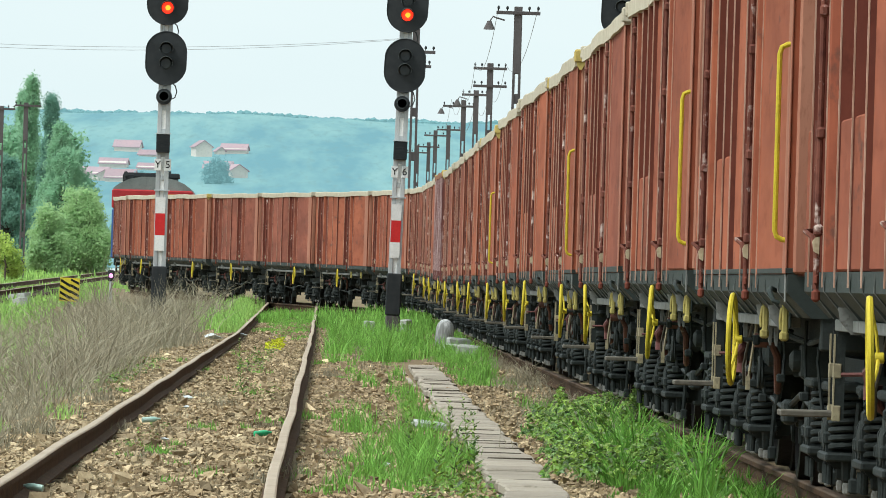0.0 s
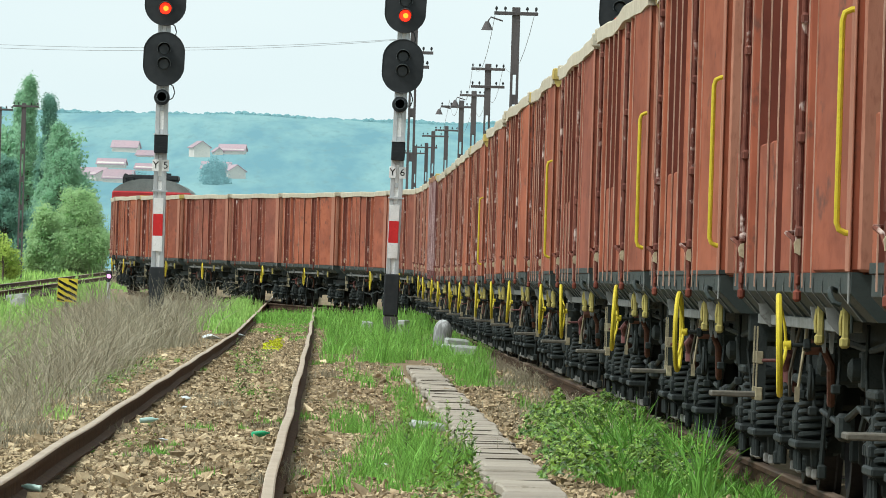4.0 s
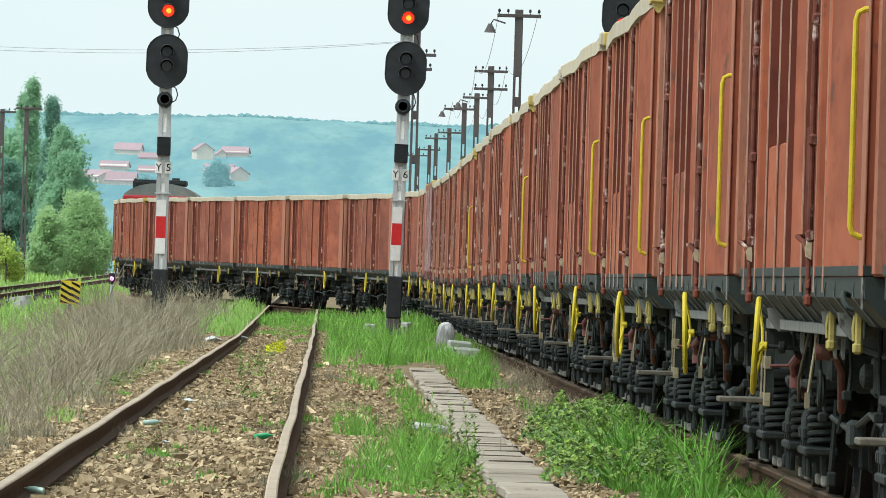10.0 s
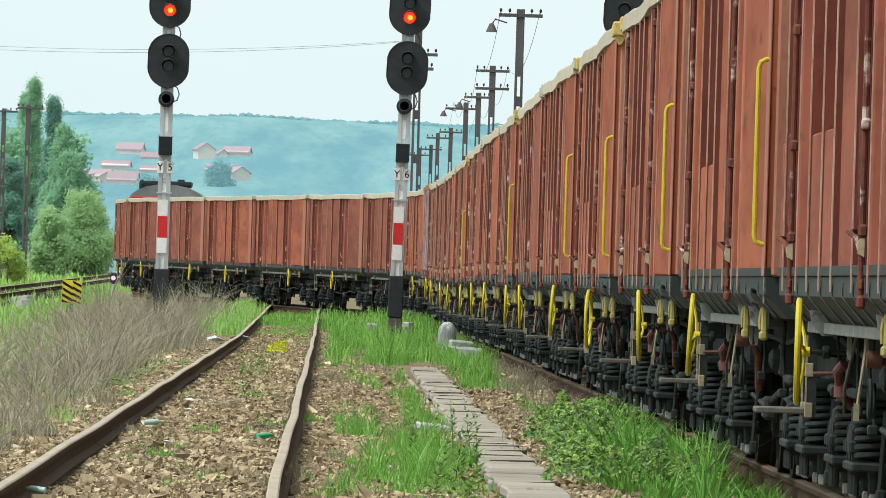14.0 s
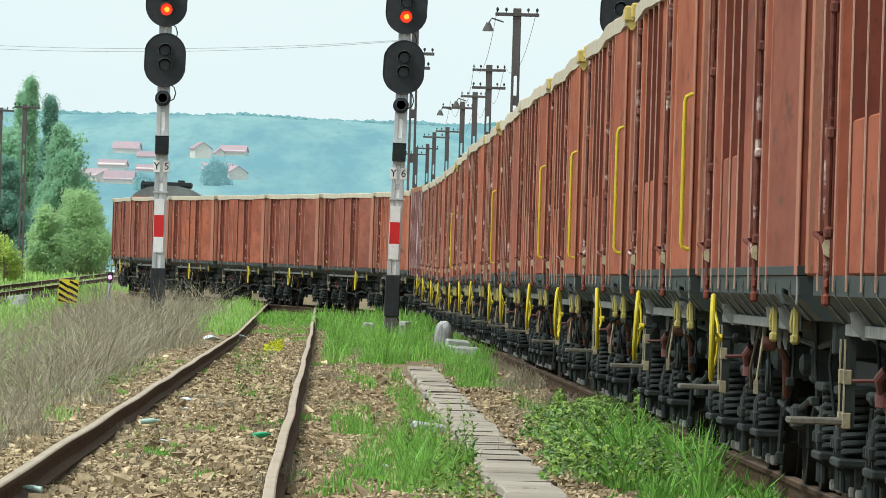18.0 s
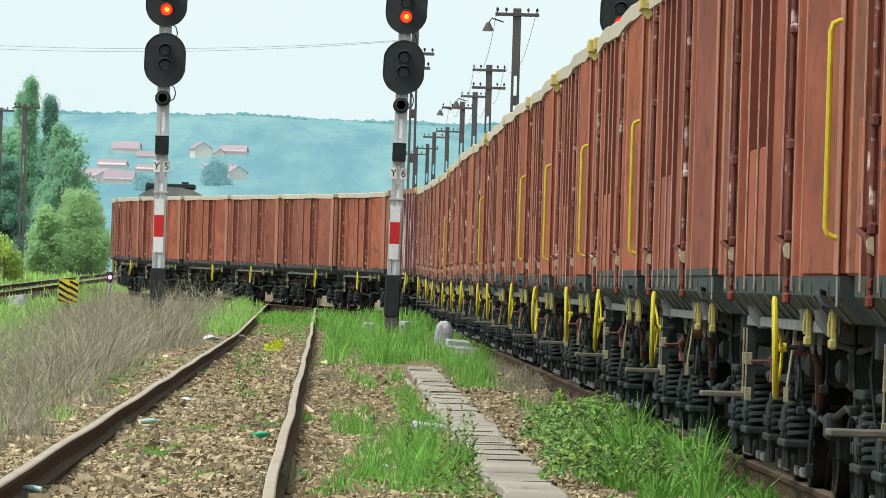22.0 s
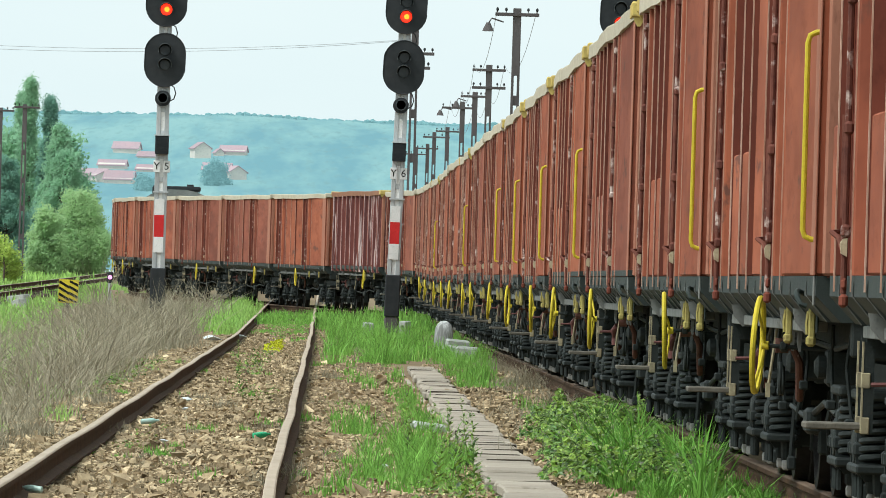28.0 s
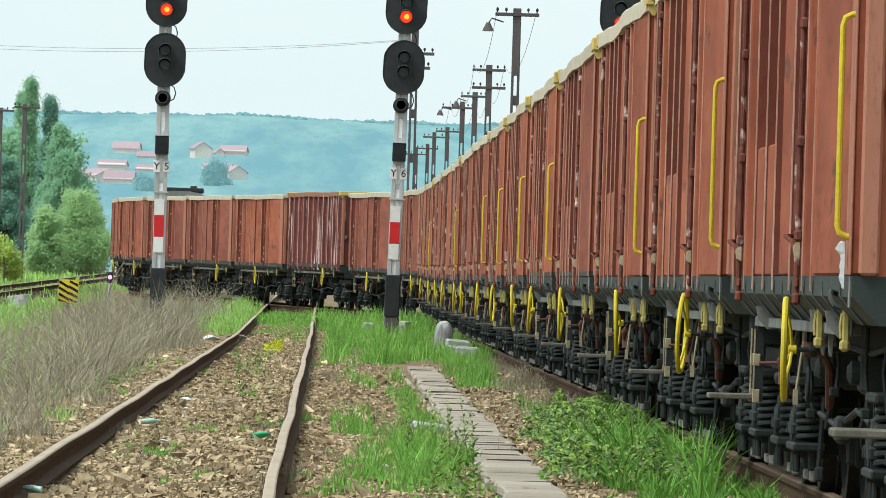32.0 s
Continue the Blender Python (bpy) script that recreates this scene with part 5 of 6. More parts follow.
def locomotive():
    """The diesel at the head of the train, seen from behind."""
    L = thing("diesel_locomotive", "red and blue diesel locomotive with a domed grey roof", "locomotive")
    hl = 8.0
    part("body", Mesh().box(-1.47, 1.47, -hl, hl, 1.10, 2.95, 0.06), M_LOCO_BLUE, L, "blue body side")
    part("red_band", Mesh().box(-1.485, 1.485, -hl - 0.012, hl + 0.012, 2.955, 3.66, 0.05), M_LOCO_RED, L, "red band below the roof")
    prof = [(-1.46, 3.65), (-1.40, 3.74), (-1.18, 3.90), (-0.85, 4.05), (-0.4, 4.14), (0.4, 4.14), (0.85, 4.05), (1.18, 3.90), (1.40, 3.74), (1.46, 3.65)]
    roof = part("roof", Mesh().prism(prof, "y", -hl + 0.12, hl - 0.12), M_LOCO, L, "domed grey roof", smooth=True)
    part("roof_hatch", Mesh().box(-0.95, 0.95, -6.2, -1.8, 4.12, 4.30, 0.03), M_SIGBLACK, roof, "sooty roof hatch")
    part("fan_housing", Mesh().lathe([(4.1, 0.85), (4.28, 0.82), (4.30, 0.6)], "z", (0, 2.6, 0), 24), M_SIGBLACK, roof)
    part("exhaust", Mesh().lathe([(4.1, 0.16), (4.42, 0.15)], "z", (0.45, -0.6, 0), 12), M_SIGBLACK, roof)
    part("horn", Mesh().tube([(-1.0, -7.2, 4.0), (-1.0, -7.2, 4.2), (-1.0, -7.5, 4.24)], 0.05, 8, r2=0.09), M_SIGBLACK, roof)
    part("horn_bracket", Mesh().box(-1.12, -0.7, -7.1, -6.9, 3.95, 4.22, 0.02), M_SIGBLACK, roof)
    for x in (-0.78, 0.78):
        part("cab_window", Mesh().box(x - 0.52, x + 0.52, -hl - 0.02, -hl + 0.02, 2.25, 2.9, 0.015), M_GLASSY, L, "dark cab window")
    for x in (-1.05, 1.05):
        part("headlamp", Mesh().lathe([(-hl - 0.05, 0.13), (-hl + 0.03, 0.15)], "y", (x, 0, 1.65), 16), M_WHITE, L, "unlit round lamp")
        part("buffer", Mesh().lathe([(-hl - 0.62, 0.2), (-hl - 0.58, 0.23), (-hl - 0.55, 0.08), (-hl, 0.1)], "y", (x * 0.83, 0, 1.06), 16), M_GEAR, L)
    for y in (-4.6, 4.6):
        b = part("bogie", Mesh().box(-1.15, -1.0, -2.4, 2.4, 0.45, 0.85, 0.05).box(1.0, 1.15, -2.4, 2.4, 0.45, 0.85, 0.05).box(-1, 1, -0.3, 0.3, 0.6, 1.1, 0.03), M_GEAR, L, at=(0, y, 0))
        for ay in (-1.9, 0, 1.9):
            part("wheelset", kept("wheelset", wheelset_mesh), M_TREAD, b, at=(0, ay, 0.46))
    part("underframe", Mesh().box(-1.35, 1.35, -hl, hl, 0.85, 1.10, 0.03), M_GEAR, L)
    L.matrix_basis = on_line(LOCO_AT, 4.6)
    return L


LOCO = locomotive()


# ================= light signals =================
def lettering(name, text, size, material, parent, at, turn=(90, 0, 0)):
    """Flat printed characters, cut out as a thin mesh."""
    cu = bpy.data.curves.new(name, "FONT")
    cu.body, cu.size, cu.align_x, cu.align_y, cu.extrude = text, size, "CENTER", "CENTER", 0.002
    tmp = bpy.data.objects.new(name, cu)
    me = bpy.data.meshes.new_from_object(tmp)
    bpy.data.objects.remove(tmp)
    me.materials.clear()
    me.materials.append(material)
    ob = part(name, me, material, parent)
    ob.matrix_basis = pose(*at, *turn)
    return ob


def oval(hw, hh, y0, y1, seg=28):
    """A head shaped like a rounded upright oval."""
    pts = []
    for i in range(seg):
        a = 2 * math.pi * i / seg
        z = hw * math.sin(a) + (hh - hw if math.sin(a) > 0 else hw - hh)
        pts.append((hw * math.cos(a), z))
    return Mesh().prism(pts, "y", y0, y1)


def light_signal(number, at, lean, group="departure signals"):
    sig = thing("light_signal", "tall grey railway light signal showing red", "railway signal", group=group)
    for x in (-0.095, 0.075):
        part("upright", Mesh().box(x - 0.045, x + 0.045, 0.0, 0.07, 0.45, 7.1, 0.008), M_SIGPOST, sig, "grey steel upright")
    for i in range(14):
        part("batten", kept("batten", lambda: Mesh().box(-0.05, 0.03, 0.012, 0.05, -0.05, 0.05, 0.004).data("batten", M_SIGPOST)), M_SIGPOST, sig, at=(0, 0, 0.7 + 0.48 * i))
    part("web_plate", Mesh().box(-0.055, 0.035, 0.025, 0.05, 0.45, 7.1), M_WHITE, sig, "pale web plate")
    # two heads with two lenses each
    for zc, lit in ((6.80, 0), (5.56, -1)):
        head = part("signal_head", oval(0.42, 0.55, -0.09, -0.05), M_SIGBLACK, sig, "black oval signal head", at=(0, 0, zc), smooth=False)
        part("head_rim", Mesh().tube([(0.42 * math.cos(2 * math.pi * i / 32), -0.09, 0.42 * math.sin(2 * math.pi * i / 32) + (0.13 if i < 16 else -0.13)) for i in range(32)], 0.012, 6, close=True), M_SIGBLACK, head)
        part("head_housing", Mesh().box(-0.2, 0.2, -0.05, 0.12, -0.4, 0.4, 0.04), M_SIGBLACK, head)
        for j, dz in enumerate((0.20, -0.10) if lit == -1 else (0.10, -0.20)):
            on = lit == 0 and j == 1
            part("lens", Mesh().lathe([(-0.125, 0.03), (-0.118, 0.10), (-0.09, 0.122)], "y", (0, 0, dz), 20), M_REDLAMP if on else M_LENS, head, "lit red lens" if on else "dark unlit lens", smooth=True)
            if on:
                part("lamp_core", Mesh().lathe([(-0.138, 0.012), (-0.128, 0.055)], "y", (0.01, 0, dz), 14), M_REDCORE, head, "glowing lamp core")
            # hood: half a tube over the lens
            hood = Mesh()
            n = 14
            for k in range(n + 1):
                a = math.pi * (-0.12 + 1.24 * k / n)
                for r, y in ((0.145, -0.09), (0.145, -0.34), (0.133, -0.34), (0.133, -0.09)):
                    hood.v.append((r * math.cos(a), y + (0.16 * (1 - max(0.0, math.sin(a))) if y < -0.1 else 0), dz + r * math.sin(a)))
            for k in range(n):
                hood.f += [(k * 4 + i, k * 4 + (i + 1) % 4, k * 4 + 4 + (i + 1) % 4, k * 4 + 4 + i) for i in range(4)]
            part("hood", hood, M_HOOD, head, "grey hood, lightened for its highlights")
        part("loop_cable", Mesh().tube([(0.12, 0.05, -0.5), (0.2, 0.06, -0.55), (0.24, 0.06, -0.68), (0.2, 0.06, -0.80), (0.08, 0.05, -0.86)], 0.013, 6), M_SIGBLACK, head, "looped black cable")
    marker = part("marker_light", Mesh().lathe([(-0.10, 0.16), (-0.04, 0.165), (0.02, 0.12)], "y", (-0.02, 0, 4.77), 24), M_SIGBLACK, sig, "round unlit marker light")
    part("lens", Mesh().lathe([(-0.112, 0.05), (-0.10, 0.085)], "y", (-0.02, 0, 4.76), 18), M_LENS, marker)
    part("hood", Mesh().lathe([(-0.20, 0.098), (-0.10, 0.098), (-0.10, 0.11), (-0.20, 0.11)], "y", (-0.02, 0, 4.78), 18), M_HOOD, marker)
    box = part("junction_box", Mesh().box(-0.15, 0.13, -0.16, 0.0, 3.62, 4.0, 0.012), M_SIGBLACK, sig, "black junction box")
    for i in range(5):
        part("louvre", Mesh().box(-0.13, 0.11, -0.172, -0.16, 3.68 + 0.06 * i, 3.70 + 0.06 * i), M_SIGBLACK, box)
    part("box_lid", Mesh().box(-0.17, 0.15, -0.18, 0.01, 4.0, 4.02), M_SIGPOST, box)
    for text, x in (("Y", -0.105), (number, 0.10)):
        p = part("plate", Mesh().box(x - 0.068, x + 0.068, -0.03, -0.02, 3.25, 3.49, 0.003), M_WHITE, sig, "white letter plate")
        lettering("letter", text, 0.21, M_INK, p, (x, -0.033, 3.37))
    for a, b, m, l in ((2.37, 2.70, M_WHITE, "white band"), (1.92, 2.37, M_SIGRED, "red band"), (1.60, 1.92, M_WHITE, "white band")):
        part("band", Mesh().box(-0.125, 0.075, -0.02, -0.004, a, b), m, sig, l)
    part("clamp", Mesh().box(-0.17, 0.15, -0.03, 0.09, 2.83, 2.86), M_SIGPOST, sig)
    part("base_box", Mesh().box(-0.165, 0.145, -0.16, 0.10, 0.42, 1.28, 0.02), M_SIGBLACK, sig, "black relay box at the foot")
    part("footing", Mesh().box(-0.15, 0.15, -0.15, 0.17, -0.35, 0.42, 0.03), M_POLE, sig, "dark stained footing")
    sig.matrix_basis = pose(*at, 0, lean, 0)
    return sig


light_signal("5", (-3.44, 191.5, 0), 0.0)
light_signal("6", (1.372, 191.5, 0), 1.05)
light_signal("7", (5.88, 191.5, 0), 0.2)


# ================= poles and wires =================
def pole(at, high, arms, lamp=0, lean=0.0):
    """A slotted concrete pole with cross-arms and insulators. arms: (height below the top, reach left, reach right)."""
    p = thing("utility_pole", "weathered slotted pole with insulator cross-arms", "utility pole", group="poles beside the line")
    g = 0.055
    for s in (-1, 1):
        part("leg", Mesh().prism([(s * g, -0.4), (s * (g + 0.09), -0.4), (s * (g + 0.055), high), (s * (g - 0.012), high)], "y", -0.07, 0.07), M_POLE, p)
    for i in range(int(high / 1.4)):
        part("web", kept("web", lambda: Mesh().box(-0.07, 0.07, -0.05, 0.05, -0.14, 0.14, 0.02).data("web", M_POLE)), M_POLE, p, at=(0, 0, 0.5 + 1.4 * i))
    part("head", Mesh().box(-0.115, 0.115, -0.075, 0.075, high - 1.9, high, 0.02), M_POLE, p)
    for drop, l, r in arms:
        z = high - drop
        arm = part("cross_arm", Mesh().box(-l, r, -0.12, -0.06, z - 0.05, z + 0.05, 0.01), M_POLE, p, "dark steel cross-arm")
        for x in [v for v in (-l + 0.06, -l * 0.5, r * 0.5, r - 0.06) if abs(v) > 0.15]:
            part("insulator", kept("insulator", lambda: Mesh().tube([(0, 0, 0.0), (0, 0, 0.10)], 0.012, 6).lathe([(0.06, 0.02), (0.09, 0.04), (0.13, 0.036), (0.16, 0.018)], "z", seg=10).data("insulator", M_SIGBLACK)), M_SIGBLACK, arm, at=(x, -0.09, z + 0.03))
    if lamp:
        part("yard_lamp", Mesh().tube([(lamp * 0.5, -0.1, high - 0.4), (lamp * 0.95, -0.1, high - 0.3), (lamp * 1.05, -0.1, high - 0.42)], 0.025, 6).lathe([(-0.25, 0.17), (-0.1, 0.10), (0.0, 0.05)], "z", (lamp * 1.08, -0.1, high - 0.42), 12), M_POLE, p, "hooded yard lamp")
    p.matrix_basis = pose(at[0], at[1], level(at[1]), 0, lean, 0)
    return p


pole((5.17, 262.2), 8.7, [(0.18, 0.62, 0.62)], lamp=-0.75)
pole((5.78, 342.3), 8.7, [(0.2, 0.62, 0.62), (0.85, 0.62, 0.62)])
pole((6.20, 401.2), 8.7, [(0.2, 0.62, 0.5)], lamp=-0.75)
pole((6.05, 427.9), 8.7, [(0.3, 0.95, 0.5)], lamp=-0.95)
pole((6.51, 517.0), 8.7, [(0.25, 0.65, 0.65)])
pole((6.06, 540.8), 8.7, [(0.3, 0.65, 0.9)])
pole((6.33, 602.0), 8.7, [(0.3, 0.7, 0.7)])
pole((5.76, 618.0), 8.7, [(0.5, 0.7, 0.7)])
pole((2.59, 293.6), 8.75, [(0.75, 0.1, 0.62), (1.2, 0.1, 0.5)])
pole((-15.27, 465.1), 8.5, [(0.15, 0.55, 0.75)])
pole((-16.99, 479.4), 8.5, [(0.15, 0.5, 0.7)])


def wire(a, b, sag, r=0.012, label="thin sagging overhead wire"):
    pts = []
    for i in range(25):
        t = i / 24
        p = Vector(a).lerp(Vector(b), t)
        pts.append((p.x, p.y, p.z - 4 * sag * t * (1 - t)))
    return thing("overhead_wire", label, "wire", group="overhead wires", mesh=Mesh().tube(pts, r, 5), material=M_WIRE)


wire((-24.0, 293.5, 9.1), (2.5, 293.5, 8.78), 0.75, 0.006)
wire((-24.0, 293.6, 9.07), (2.5, 293.6, 8.76), 0.83, 0.006)
TOPS = [(5.17, 262.2), (5.78, 342.3), (6.2, 401.2), (6.05, 427.9), (6.51, 517.0)]
for (xa, ya), (xb, yb) in zip(TOPS, TOPS[1:]):
    for dx in (-0.56, 0.56):
        wire((xa + dx, ya, level(ya) + 8.72), (xb + dx, yb, level(yb) + 8.70), 0.9, 0.008)


# ================= trees =================
def tree(at, high, crown, material, label, spires=(), n=5000, leaf=0.22, trunk=0.16, seed=1):
    """A tapered trunk with limbs and a crown of many small leaf clumps. crown: (x, y, z, rx, rz) lumps."""
    rng = np.random.default_rng(seed)
    t = thing("tree", label, "tree", group="trees beyond the tracks")
    body = Mesh().tube([(0, 0, -0.4), (0.06, 0, high * 0.3), (-0.04, 0.05, high * 0.6), (0.03, 0, high * 0.9)], trunk, 8, r2=0.03)
    for x, y, z, rx, rz in crown:
        body.tube([(0, 0, max(0.3, z - rz * 0.8)), (x * 0.5, y * 0.5, z - rz * 0.2), (x, y, z + rz * 0.3)], trunk * 0.4, 6, r2=0.02)
    part("trunk", body, M_BARK, t, "grey trunk and limbs")
    vol = np.array([c[3] ** 1.6 * c[4] ** 0.8 for c in crown])
    pick = rng.choice(len(crown), n // 6, p=vol / vol.sum())
    c = np.array(crown)[pick]
    d = rng.normal(size=(len(c), 3))
    d /= np.linalg.norm(d, axis=1)[:, None]
    rad = rng.uniform(0.35, 1.0, len(c)) ** 0.5 * rng.uniform(0.85, 1.12, len(c))
    centre = c[:, :3] + d * rad[:, None] * np.stack([c[:, 3], c[:, 3], c[:, 4]], -1)
    p = np.repeat(centre, 9, 0) + rng.normal(0, leaf * 1.5, (len(c) * 9, 3))
    m = len(p)
    face = rng.normal(size=(m, 3)) * 0.45 + np.array((-0.45, -0.55, 0.7))    # leaves turn to the light
    a = np.cross(face, rng.normal(size=(m, 3)))
    a /= np.linalg.norm(a, axis=1)[:, None]
    b = np.cross(a, face)
    b /= np.linalg.norm(b, axis=1)[:, None]
    L = leaf * 0.72 * rng.uniform(0.5, 1.2, m)[:, None]
    tri = np.stack([p - a * L, p + b * L * 0.55, p + a * L, p - a * L, p + a * L, p - b * L * 0.55 + a * L * 0.2], 1).reshape(-1, 3)
    me = bpy.data.meshes.new("crown")
    me.from_pydata(tri.tolist(), [], [(3 * i, 3 * i + 1, 3 * i + 2) for i in range(len(tri) // 3)])
    me.materials.append(material)
    part("crown", me, material, t, "uneven crown of small leaves")
    t.matrix_basis = pose(at[0], at[1], level(at[1]) - 0.2)
    return t


rt = random.Random(4)


def lumps(n, hw, z0, z1, taper=0.5):
    out = []
    for i in range(n):
        f = (i + 0.5) / n
        z = z0 + (z1 - z0) * f
        w = hw * (1 - taper * f)
        out.append((rt.uniform(-w, w) * 0.75, rt.uniform(-w, w) * 0.75, z, max(0.22, w * rt.uniform(0.16, 0.36)), max(0.3, w * rt.uniform(0.2, 0.4))))
    return out


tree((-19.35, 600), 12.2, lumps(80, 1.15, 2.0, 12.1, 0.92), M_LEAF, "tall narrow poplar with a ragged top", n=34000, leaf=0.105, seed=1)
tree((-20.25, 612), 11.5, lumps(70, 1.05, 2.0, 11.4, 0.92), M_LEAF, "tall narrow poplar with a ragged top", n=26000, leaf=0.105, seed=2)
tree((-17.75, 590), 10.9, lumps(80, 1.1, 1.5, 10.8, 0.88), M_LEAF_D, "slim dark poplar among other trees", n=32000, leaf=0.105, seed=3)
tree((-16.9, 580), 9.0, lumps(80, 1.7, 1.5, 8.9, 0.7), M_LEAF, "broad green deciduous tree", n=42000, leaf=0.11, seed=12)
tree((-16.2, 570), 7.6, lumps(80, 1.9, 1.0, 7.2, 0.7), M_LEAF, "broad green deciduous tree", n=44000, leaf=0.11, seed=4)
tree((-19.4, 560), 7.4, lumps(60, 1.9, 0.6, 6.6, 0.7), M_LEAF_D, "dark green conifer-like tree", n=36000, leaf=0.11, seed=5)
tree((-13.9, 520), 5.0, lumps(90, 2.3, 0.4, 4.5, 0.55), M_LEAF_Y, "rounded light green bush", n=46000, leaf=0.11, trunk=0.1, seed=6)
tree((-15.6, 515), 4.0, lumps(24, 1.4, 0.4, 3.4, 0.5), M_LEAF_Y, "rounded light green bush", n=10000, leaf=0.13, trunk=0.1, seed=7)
tree((-14.9, 430), 2.2, lumps(10, 1.0, 0.3, 1.9, 0.4), M_SHRUB, "low yellow-green flowering shrub", n=2500, leaf=0.11, trunk=0.05, seed=8)
tree((-16.6, 440), 2.4, lumps(10, 1.2, 0.3, 2.1, 0.4), M_SHRUB, "low yellow-green flowering shrub", n=2500, leaf=0.11, trunk=0.05, seed=9)
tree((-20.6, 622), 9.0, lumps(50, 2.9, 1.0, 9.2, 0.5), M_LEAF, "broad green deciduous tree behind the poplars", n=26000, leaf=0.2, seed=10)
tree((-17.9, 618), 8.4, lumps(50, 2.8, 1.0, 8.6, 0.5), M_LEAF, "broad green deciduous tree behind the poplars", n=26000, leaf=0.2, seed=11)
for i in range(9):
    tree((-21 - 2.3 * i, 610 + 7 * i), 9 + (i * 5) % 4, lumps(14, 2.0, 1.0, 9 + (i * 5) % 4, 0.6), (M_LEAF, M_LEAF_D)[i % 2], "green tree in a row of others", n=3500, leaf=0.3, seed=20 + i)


# ================= distant hill =================
def hill_z(x, y):
    t = min(1.0, max(0.0, (y - 1500) / 1900))
    z = 1.4 + 55.0 * t * t * (3 - 2 * t)
    return z + t * (2.2 * noise.noise((x * 0.012, y * 0.003, 2.0)) + 0.9 * noise.noise((x * 0.05, y * 0.01, 7.0)))


def distant_hill():
    xs = [-3500, -2000, -1000, -500, -300, -200] + [-150 + 6 * i for i in range(61)] + [240, 320, 500, 1000, 2000, 3500]
    ys = [1480 + 60 * i for i in range(40)] + [4100, 4900]
    m, w = Mesh(), len(xs)
    m.v = [(x, y, hill_z(x, y)) for y in ys for x in xs]
    m.f = [(j * w + i, j * w + i + 1, (j + 1) * w + i + 1, (j + 1) * w + i) for j in range(len(ys) - 1) for i in range(w - 1)]
    thing("backdrop_hill", "long low wooded hill, its haze painted blue-green", "hill", kind="structure", mesh=m, material=M_FAR, smooth=True)
    rng = np.random.default_rng(3)
    wood = Mesh()
    for i in range(15000):
        y = 1750 + 1700 * rng.random() ** 0.6
        x = -125 + 330 * rng.random()
        if y < 3230:
            continue
        r = rng.uniform(0.8, 1.9)
        z = hill_z(x, y)
        n = 6
        h = r * rng.uniform(0.55, 1.0)
        ring = [(math.cos(k * 1.047), math.sin(k * 1.047), rng.uniform(0.8, 1.2)) for k in range(n)]
        wood.add([(x + r * c * q, y + r * s, z - 0.4) for c, s, q in ring] + [(x + r * 0.8 * c * q, y + r * 0.8 * s, z + h * 0.6 * q) for c, s, q in ring] + [(x + rng.uniform(-0.2, 0.2), y, z + h)],
                 [f for k in range(n) for f in ((k, (k + 1) % n, n + (k + 1) % n, n + k), (n + k, n + (k + 1) % n, 2 * n))])
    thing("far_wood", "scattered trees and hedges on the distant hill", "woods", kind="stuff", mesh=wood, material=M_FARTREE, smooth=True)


distant_hill()


def house(at, w, h, roof, turn=0, d=7.0):
    """A small gabled house far off on the hill."""
    o = thing("house", "pale house with a reddish roof on the hillside", "house", group="houses on the hill")
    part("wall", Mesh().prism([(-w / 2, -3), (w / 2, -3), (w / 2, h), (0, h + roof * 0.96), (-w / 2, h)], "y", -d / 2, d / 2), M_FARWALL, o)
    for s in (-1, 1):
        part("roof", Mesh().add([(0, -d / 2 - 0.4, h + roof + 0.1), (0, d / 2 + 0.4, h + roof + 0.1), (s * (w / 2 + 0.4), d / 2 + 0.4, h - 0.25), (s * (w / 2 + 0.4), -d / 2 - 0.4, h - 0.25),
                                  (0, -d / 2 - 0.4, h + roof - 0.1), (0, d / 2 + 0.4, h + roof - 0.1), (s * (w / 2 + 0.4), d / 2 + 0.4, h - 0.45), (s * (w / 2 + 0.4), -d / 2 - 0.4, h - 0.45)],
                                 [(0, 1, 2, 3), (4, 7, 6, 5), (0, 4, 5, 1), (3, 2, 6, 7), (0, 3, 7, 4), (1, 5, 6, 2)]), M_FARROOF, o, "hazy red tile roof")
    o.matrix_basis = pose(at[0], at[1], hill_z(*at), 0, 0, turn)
    return o


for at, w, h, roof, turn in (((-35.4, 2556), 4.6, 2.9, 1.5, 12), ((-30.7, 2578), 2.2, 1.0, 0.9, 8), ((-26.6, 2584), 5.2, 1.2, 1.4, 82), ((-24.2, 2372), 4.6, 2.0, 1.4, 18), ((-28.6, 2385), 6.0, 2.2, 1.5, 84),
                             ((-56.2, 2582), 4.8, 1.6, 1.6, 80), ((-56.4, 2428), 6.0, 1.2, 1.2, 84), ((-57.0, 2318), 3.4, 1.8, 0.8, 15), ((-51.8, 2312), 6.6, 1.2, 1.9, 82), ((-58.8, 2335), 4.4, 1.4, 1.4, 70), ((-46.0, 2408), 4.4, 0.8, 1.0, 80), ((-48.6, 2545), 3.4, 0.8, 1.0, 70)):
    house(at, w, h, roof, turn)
for i, (x, y, hgt) in enumerate(((-28.2, 2315, 6.2), (-29.7, 2315, 4.8), (-26.8, 2325, 5.4), (-45.2, 2260, 3.6), (-43.7, 2255, 2.7))):
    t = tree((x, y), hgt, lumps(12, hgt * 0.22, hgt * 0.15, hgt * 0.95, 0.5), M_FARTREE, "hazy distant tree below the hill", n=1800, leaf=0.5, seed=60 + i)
    t.location.z = hill_z(x, y) - 0.5


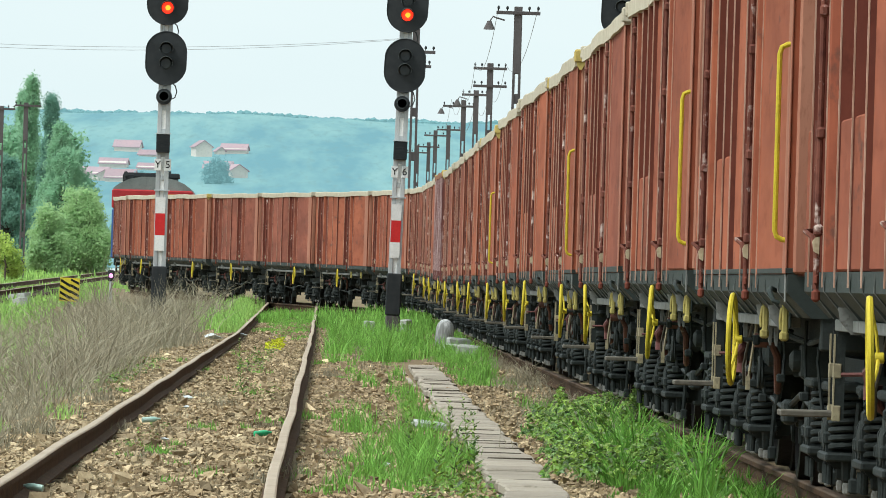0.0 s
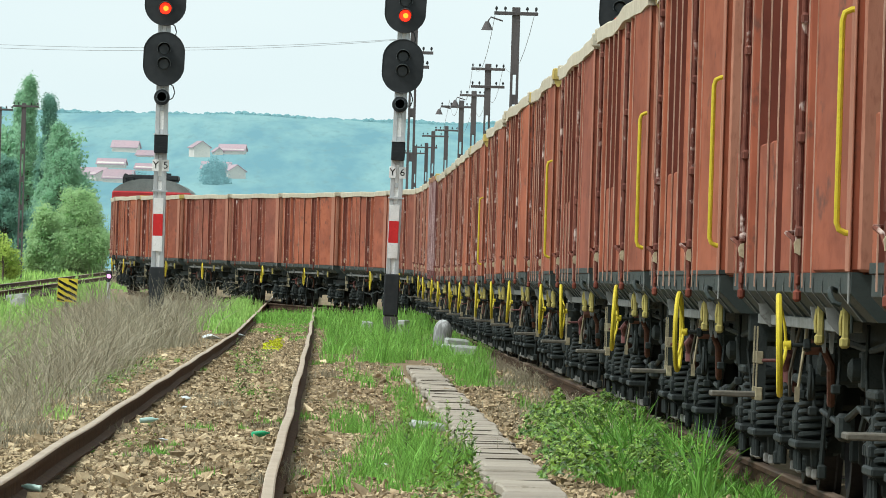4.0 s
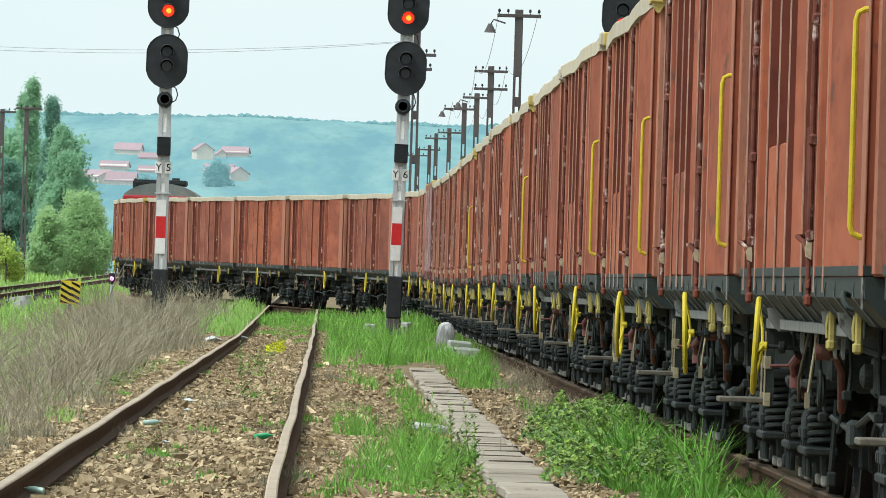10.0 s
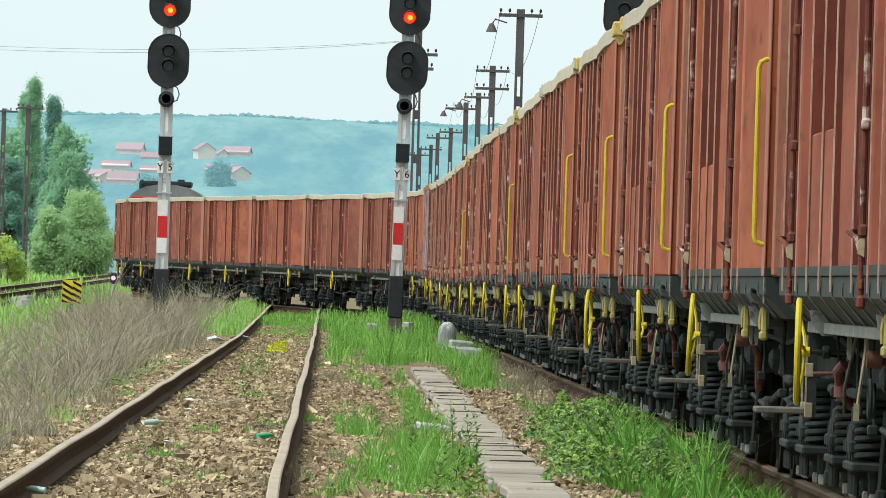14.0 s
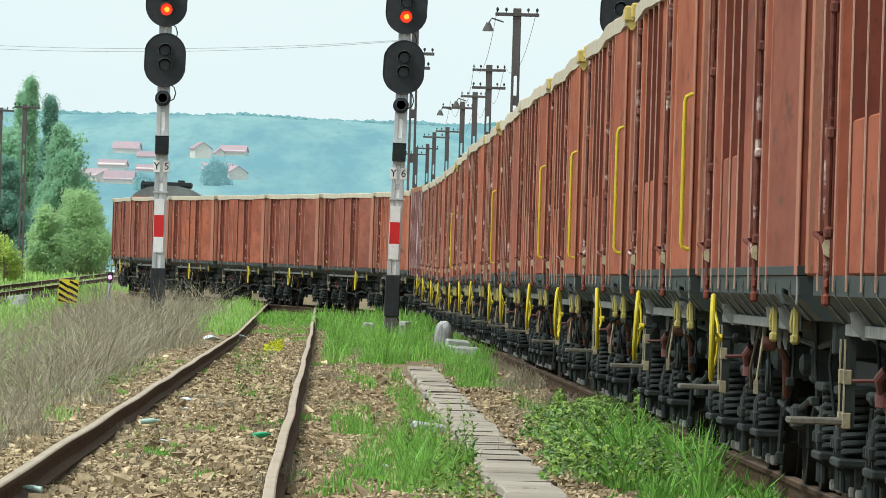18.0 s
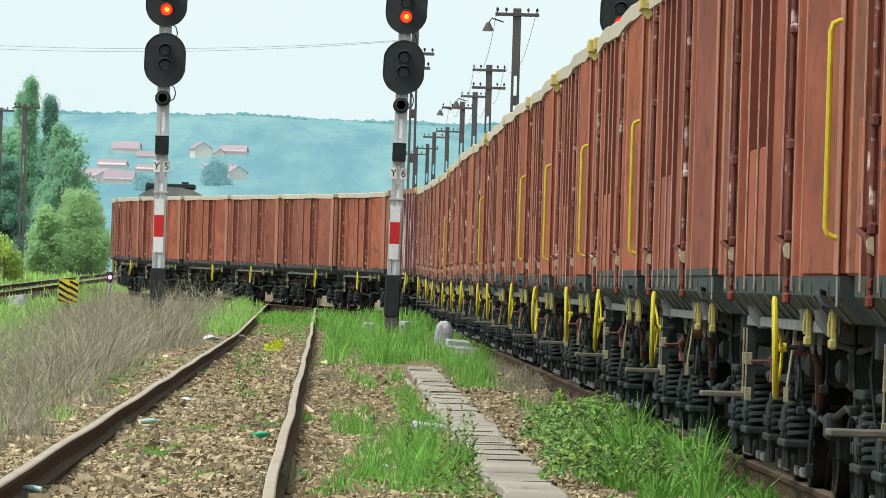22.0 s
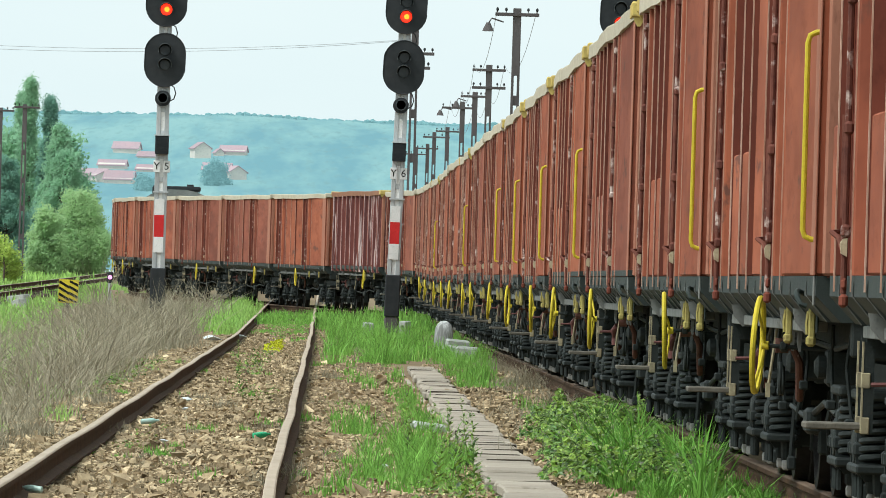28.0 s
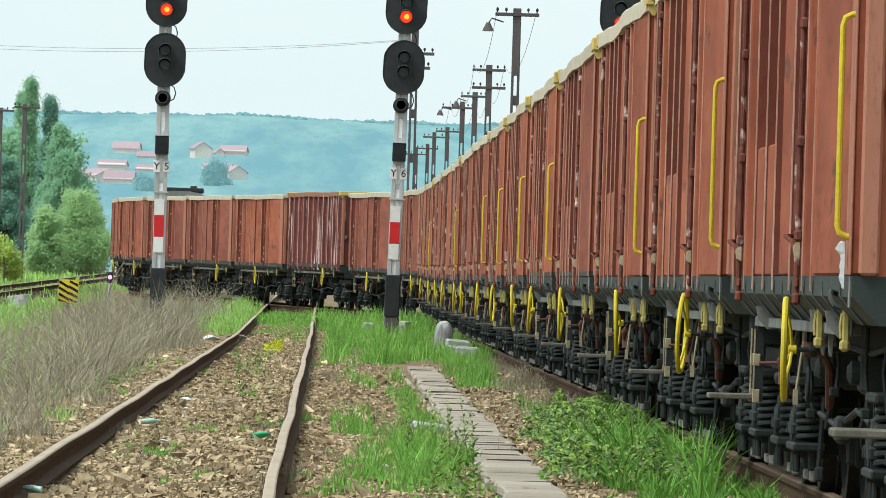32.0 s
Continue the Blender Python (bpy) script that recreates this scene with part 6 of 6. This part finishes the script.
# ================= small things =================
def warning_board():
    b = thing("warning_board", "yellow board with black diagonal stripes on a short post", "sign")
    p = part("board", Mesh().box(-0.28, 0.28, -0.015, 0.015, 0.34, 1.0, 0.004), M_YEL, b, "yellow board")
    for i in range(4):
        z = 0.36 + 0.17 * i
        part("stripe", Mesh().prism([(-0.27, z + 0.10), (-0.27, z + 0.02), (0.02, max(0.345, z - 0.13)), (0.02, max(0.345, z - 0.05))], "y", -0.021, -0.016), M_INK, p, "black stripe")
        part("stripe", Mesh().prism([(0.02, min(0.99, z + 0.14)), (0.02, min(0.985, z + 0.06)), (0.27, max(0.345, z - 0.06)), (0.27, max(0.35, z + 0.02))], "y", -0.0215, -0.0165), M_INK, p, "black stripe")
    part("post", Mesh().box(-0.05, 0.05, 0.02, 0.08, -0.4, 0.9, 0.01), M_POLE, b)
    b.matrix_basis = pose(-7.25, 262, level(262) - 0.32, 0, 2, -6)


warning_board()


def violet_lamp():
    s = thing("dwarf_signal", "low shunting signal with a violet light", "railway signal")
    part("post", Mesh().tube([(0, 0, -0.4), (0, 0, 0.75)], 0.05, 10), M_SIGPOST, s)
    h = part("case", Mesh().box(-0.09, 0.09, -0.08, 0.12, 0.62, 0.94, 0.03), M_SIGBLACK, s, "black lamp case")
    part("lens", Mesh().lathe([(-0.11, 0.02), (-0.10, 0.05), (-0.08, 0.06)], "y", (0, 0, 0.78), 18), M_PURPLE, h, "lit violet lens", smooth=True)
    s.matrix_basis = pose(-6.07, 262, level(262))


violet_lamp()


def marker_post():
    m = Mesh().lathe([(-0.3, 0.182), (0.30, 0.178), (0.38, 0.168), (0.45, 0.135), (0.50, 0.085), (0.52, 0.03)], "z", seg=18)
    o = thing("clearance_post", "white round-topped concrete clearance post", "marker post", mesh=m, material=M_POST, smooth=True)
    o.matrix_basis = pose(2.30, 180, -0.10, 2, 3, 0)
    for i, (x, y, w, h, tz) in enumerate(((2.46, 172, 0.44, 0.28, 5), (2.50, 162, 0.40, 0.24, -8), (2.28, 168, 0.24, 0.20, 12))):
        b = thing("concrete_block", "pale broken concrete block in the grass", "concrete block", group="blocks by the post", mesh=Mesh().box(-w / 2, w / 2, -0.2, 0.2, 0, h, 0.03), material=M_CONC_W)
        b.matrix_basis = pose(x, y, ground_z(x, y) + 0.02, 2, 4, tz)
    for i, (x, y, w, h) in enumerate(((0.96, 83.7, 0.27, 0.075), (1.00, 214, 0.24, 0.27), (1.62, 205, 0.22, 0.31), (1.80, 208, 0.20, 0.36), (1.72, 200, 0.16, 0.26), (-9.85, 300, 0.95, 0.40), (-9.45, 288, 0.7, 0.32))):
        b = thing("concrete_block", "pale concrete piece lying among the grass", "concrete block", group="loose concrete", mesh=Mesh().box(-w / 2, w / 2, -0.14, 0.14, 0, h, 0.02), material=M_CONC_W)
        b.matrix_basis = pose(x, y, ground_z(x, y) + 0.03, 3, 5 - 2 * i, 20 - 15 * i)


marker_post()


def bottle(at, turn, material, label, size=1.0):
    prof = [(0.0, 0.02), (0.01, 0.04), (0.16, 0.042), (0.2, 0.036), (0.24, 0.016), (0.28, 0.014)]
    o = thing("bottle", label, "bottle", mesh=Mesh().lathe([(a * size, r * size) for a, r in prof], "x", seg=14), material=material, smooth=True)
    o.matrix_basis = pose(at[0], at[1], ground_z(*at) + 0.07, 0, -6, turn)


bottle((-0.56, 76.8), 35, M_GREEN, "crushed green plastic bottle on the ballast", 0.62)
bottle((-1.64, 55.2), 160, M_TEAL, "pale green plastic bottle lying on the ballast", 0.5)
bottle((-1.60, 82.4), 10, M_TEAL, "pale teal plastic bottle lying by the rail", 0.6)
for i, (x, y, s) in enumerate(((-1.80, 196, 0.16), (-1.35, 92, 0.05), (-2.3, 190, 0.2), (-1.95, 108, 0.06), (-1.4, 97, 0.07), (-3.2, 62, 0.05), (-1.25, 74, 0.04), (0.45, 66, 0.05), (-2.9, 72, 0.05))):
    m = Mesh()
    rr = random.Random(i)
    for k in range(5):
        a = k * 1.256
        m.v.append((s * math.cos(a) * rr.uniform(0.6, 1.2), s * math.sin(a) * rr.uniform(0.6, 1.2), rr.uniform(0, s * 0.5)))
    m.v += [(0, 0, s * 0.55), (0, 0, -0.01)]
    m.f = [(k, (k + 1) % 5, 5) for k in range(5)] + [((k + 1) % 5, k, 6) for k in range(5)]
    o = thing("litter", "crumpled pale paper or plastic scrap", "litter", group="scraps on the ballast", mesh=m, material=M_TRASH)
    o.matrix_basis = pose(x, y, ground_z(x, y) + 0.05)


# ================= things that move =================
def motions():
    for k, w in WAGONS.items():
        walk(w, [(t, on_track(k, t)) for t in range(33)])
        if -6 <= k <= 5:
            for b in w.children:
                if b.name.startswith("bogie"):
                    for c in b.children:
                        if c.name.startswith("wheelset"):
                            y = c.location.y
                            walk(c, [(0.2 * i, pose(0, y, 0.46, -math.degrees(travelled(0.2 * i) / 0.46) % 360)) for i in range(161)])
    walk(LOCO, [(t, on_line(LOCO_AT + travelled(t), 4.6)) for t in range(33)])


motions()
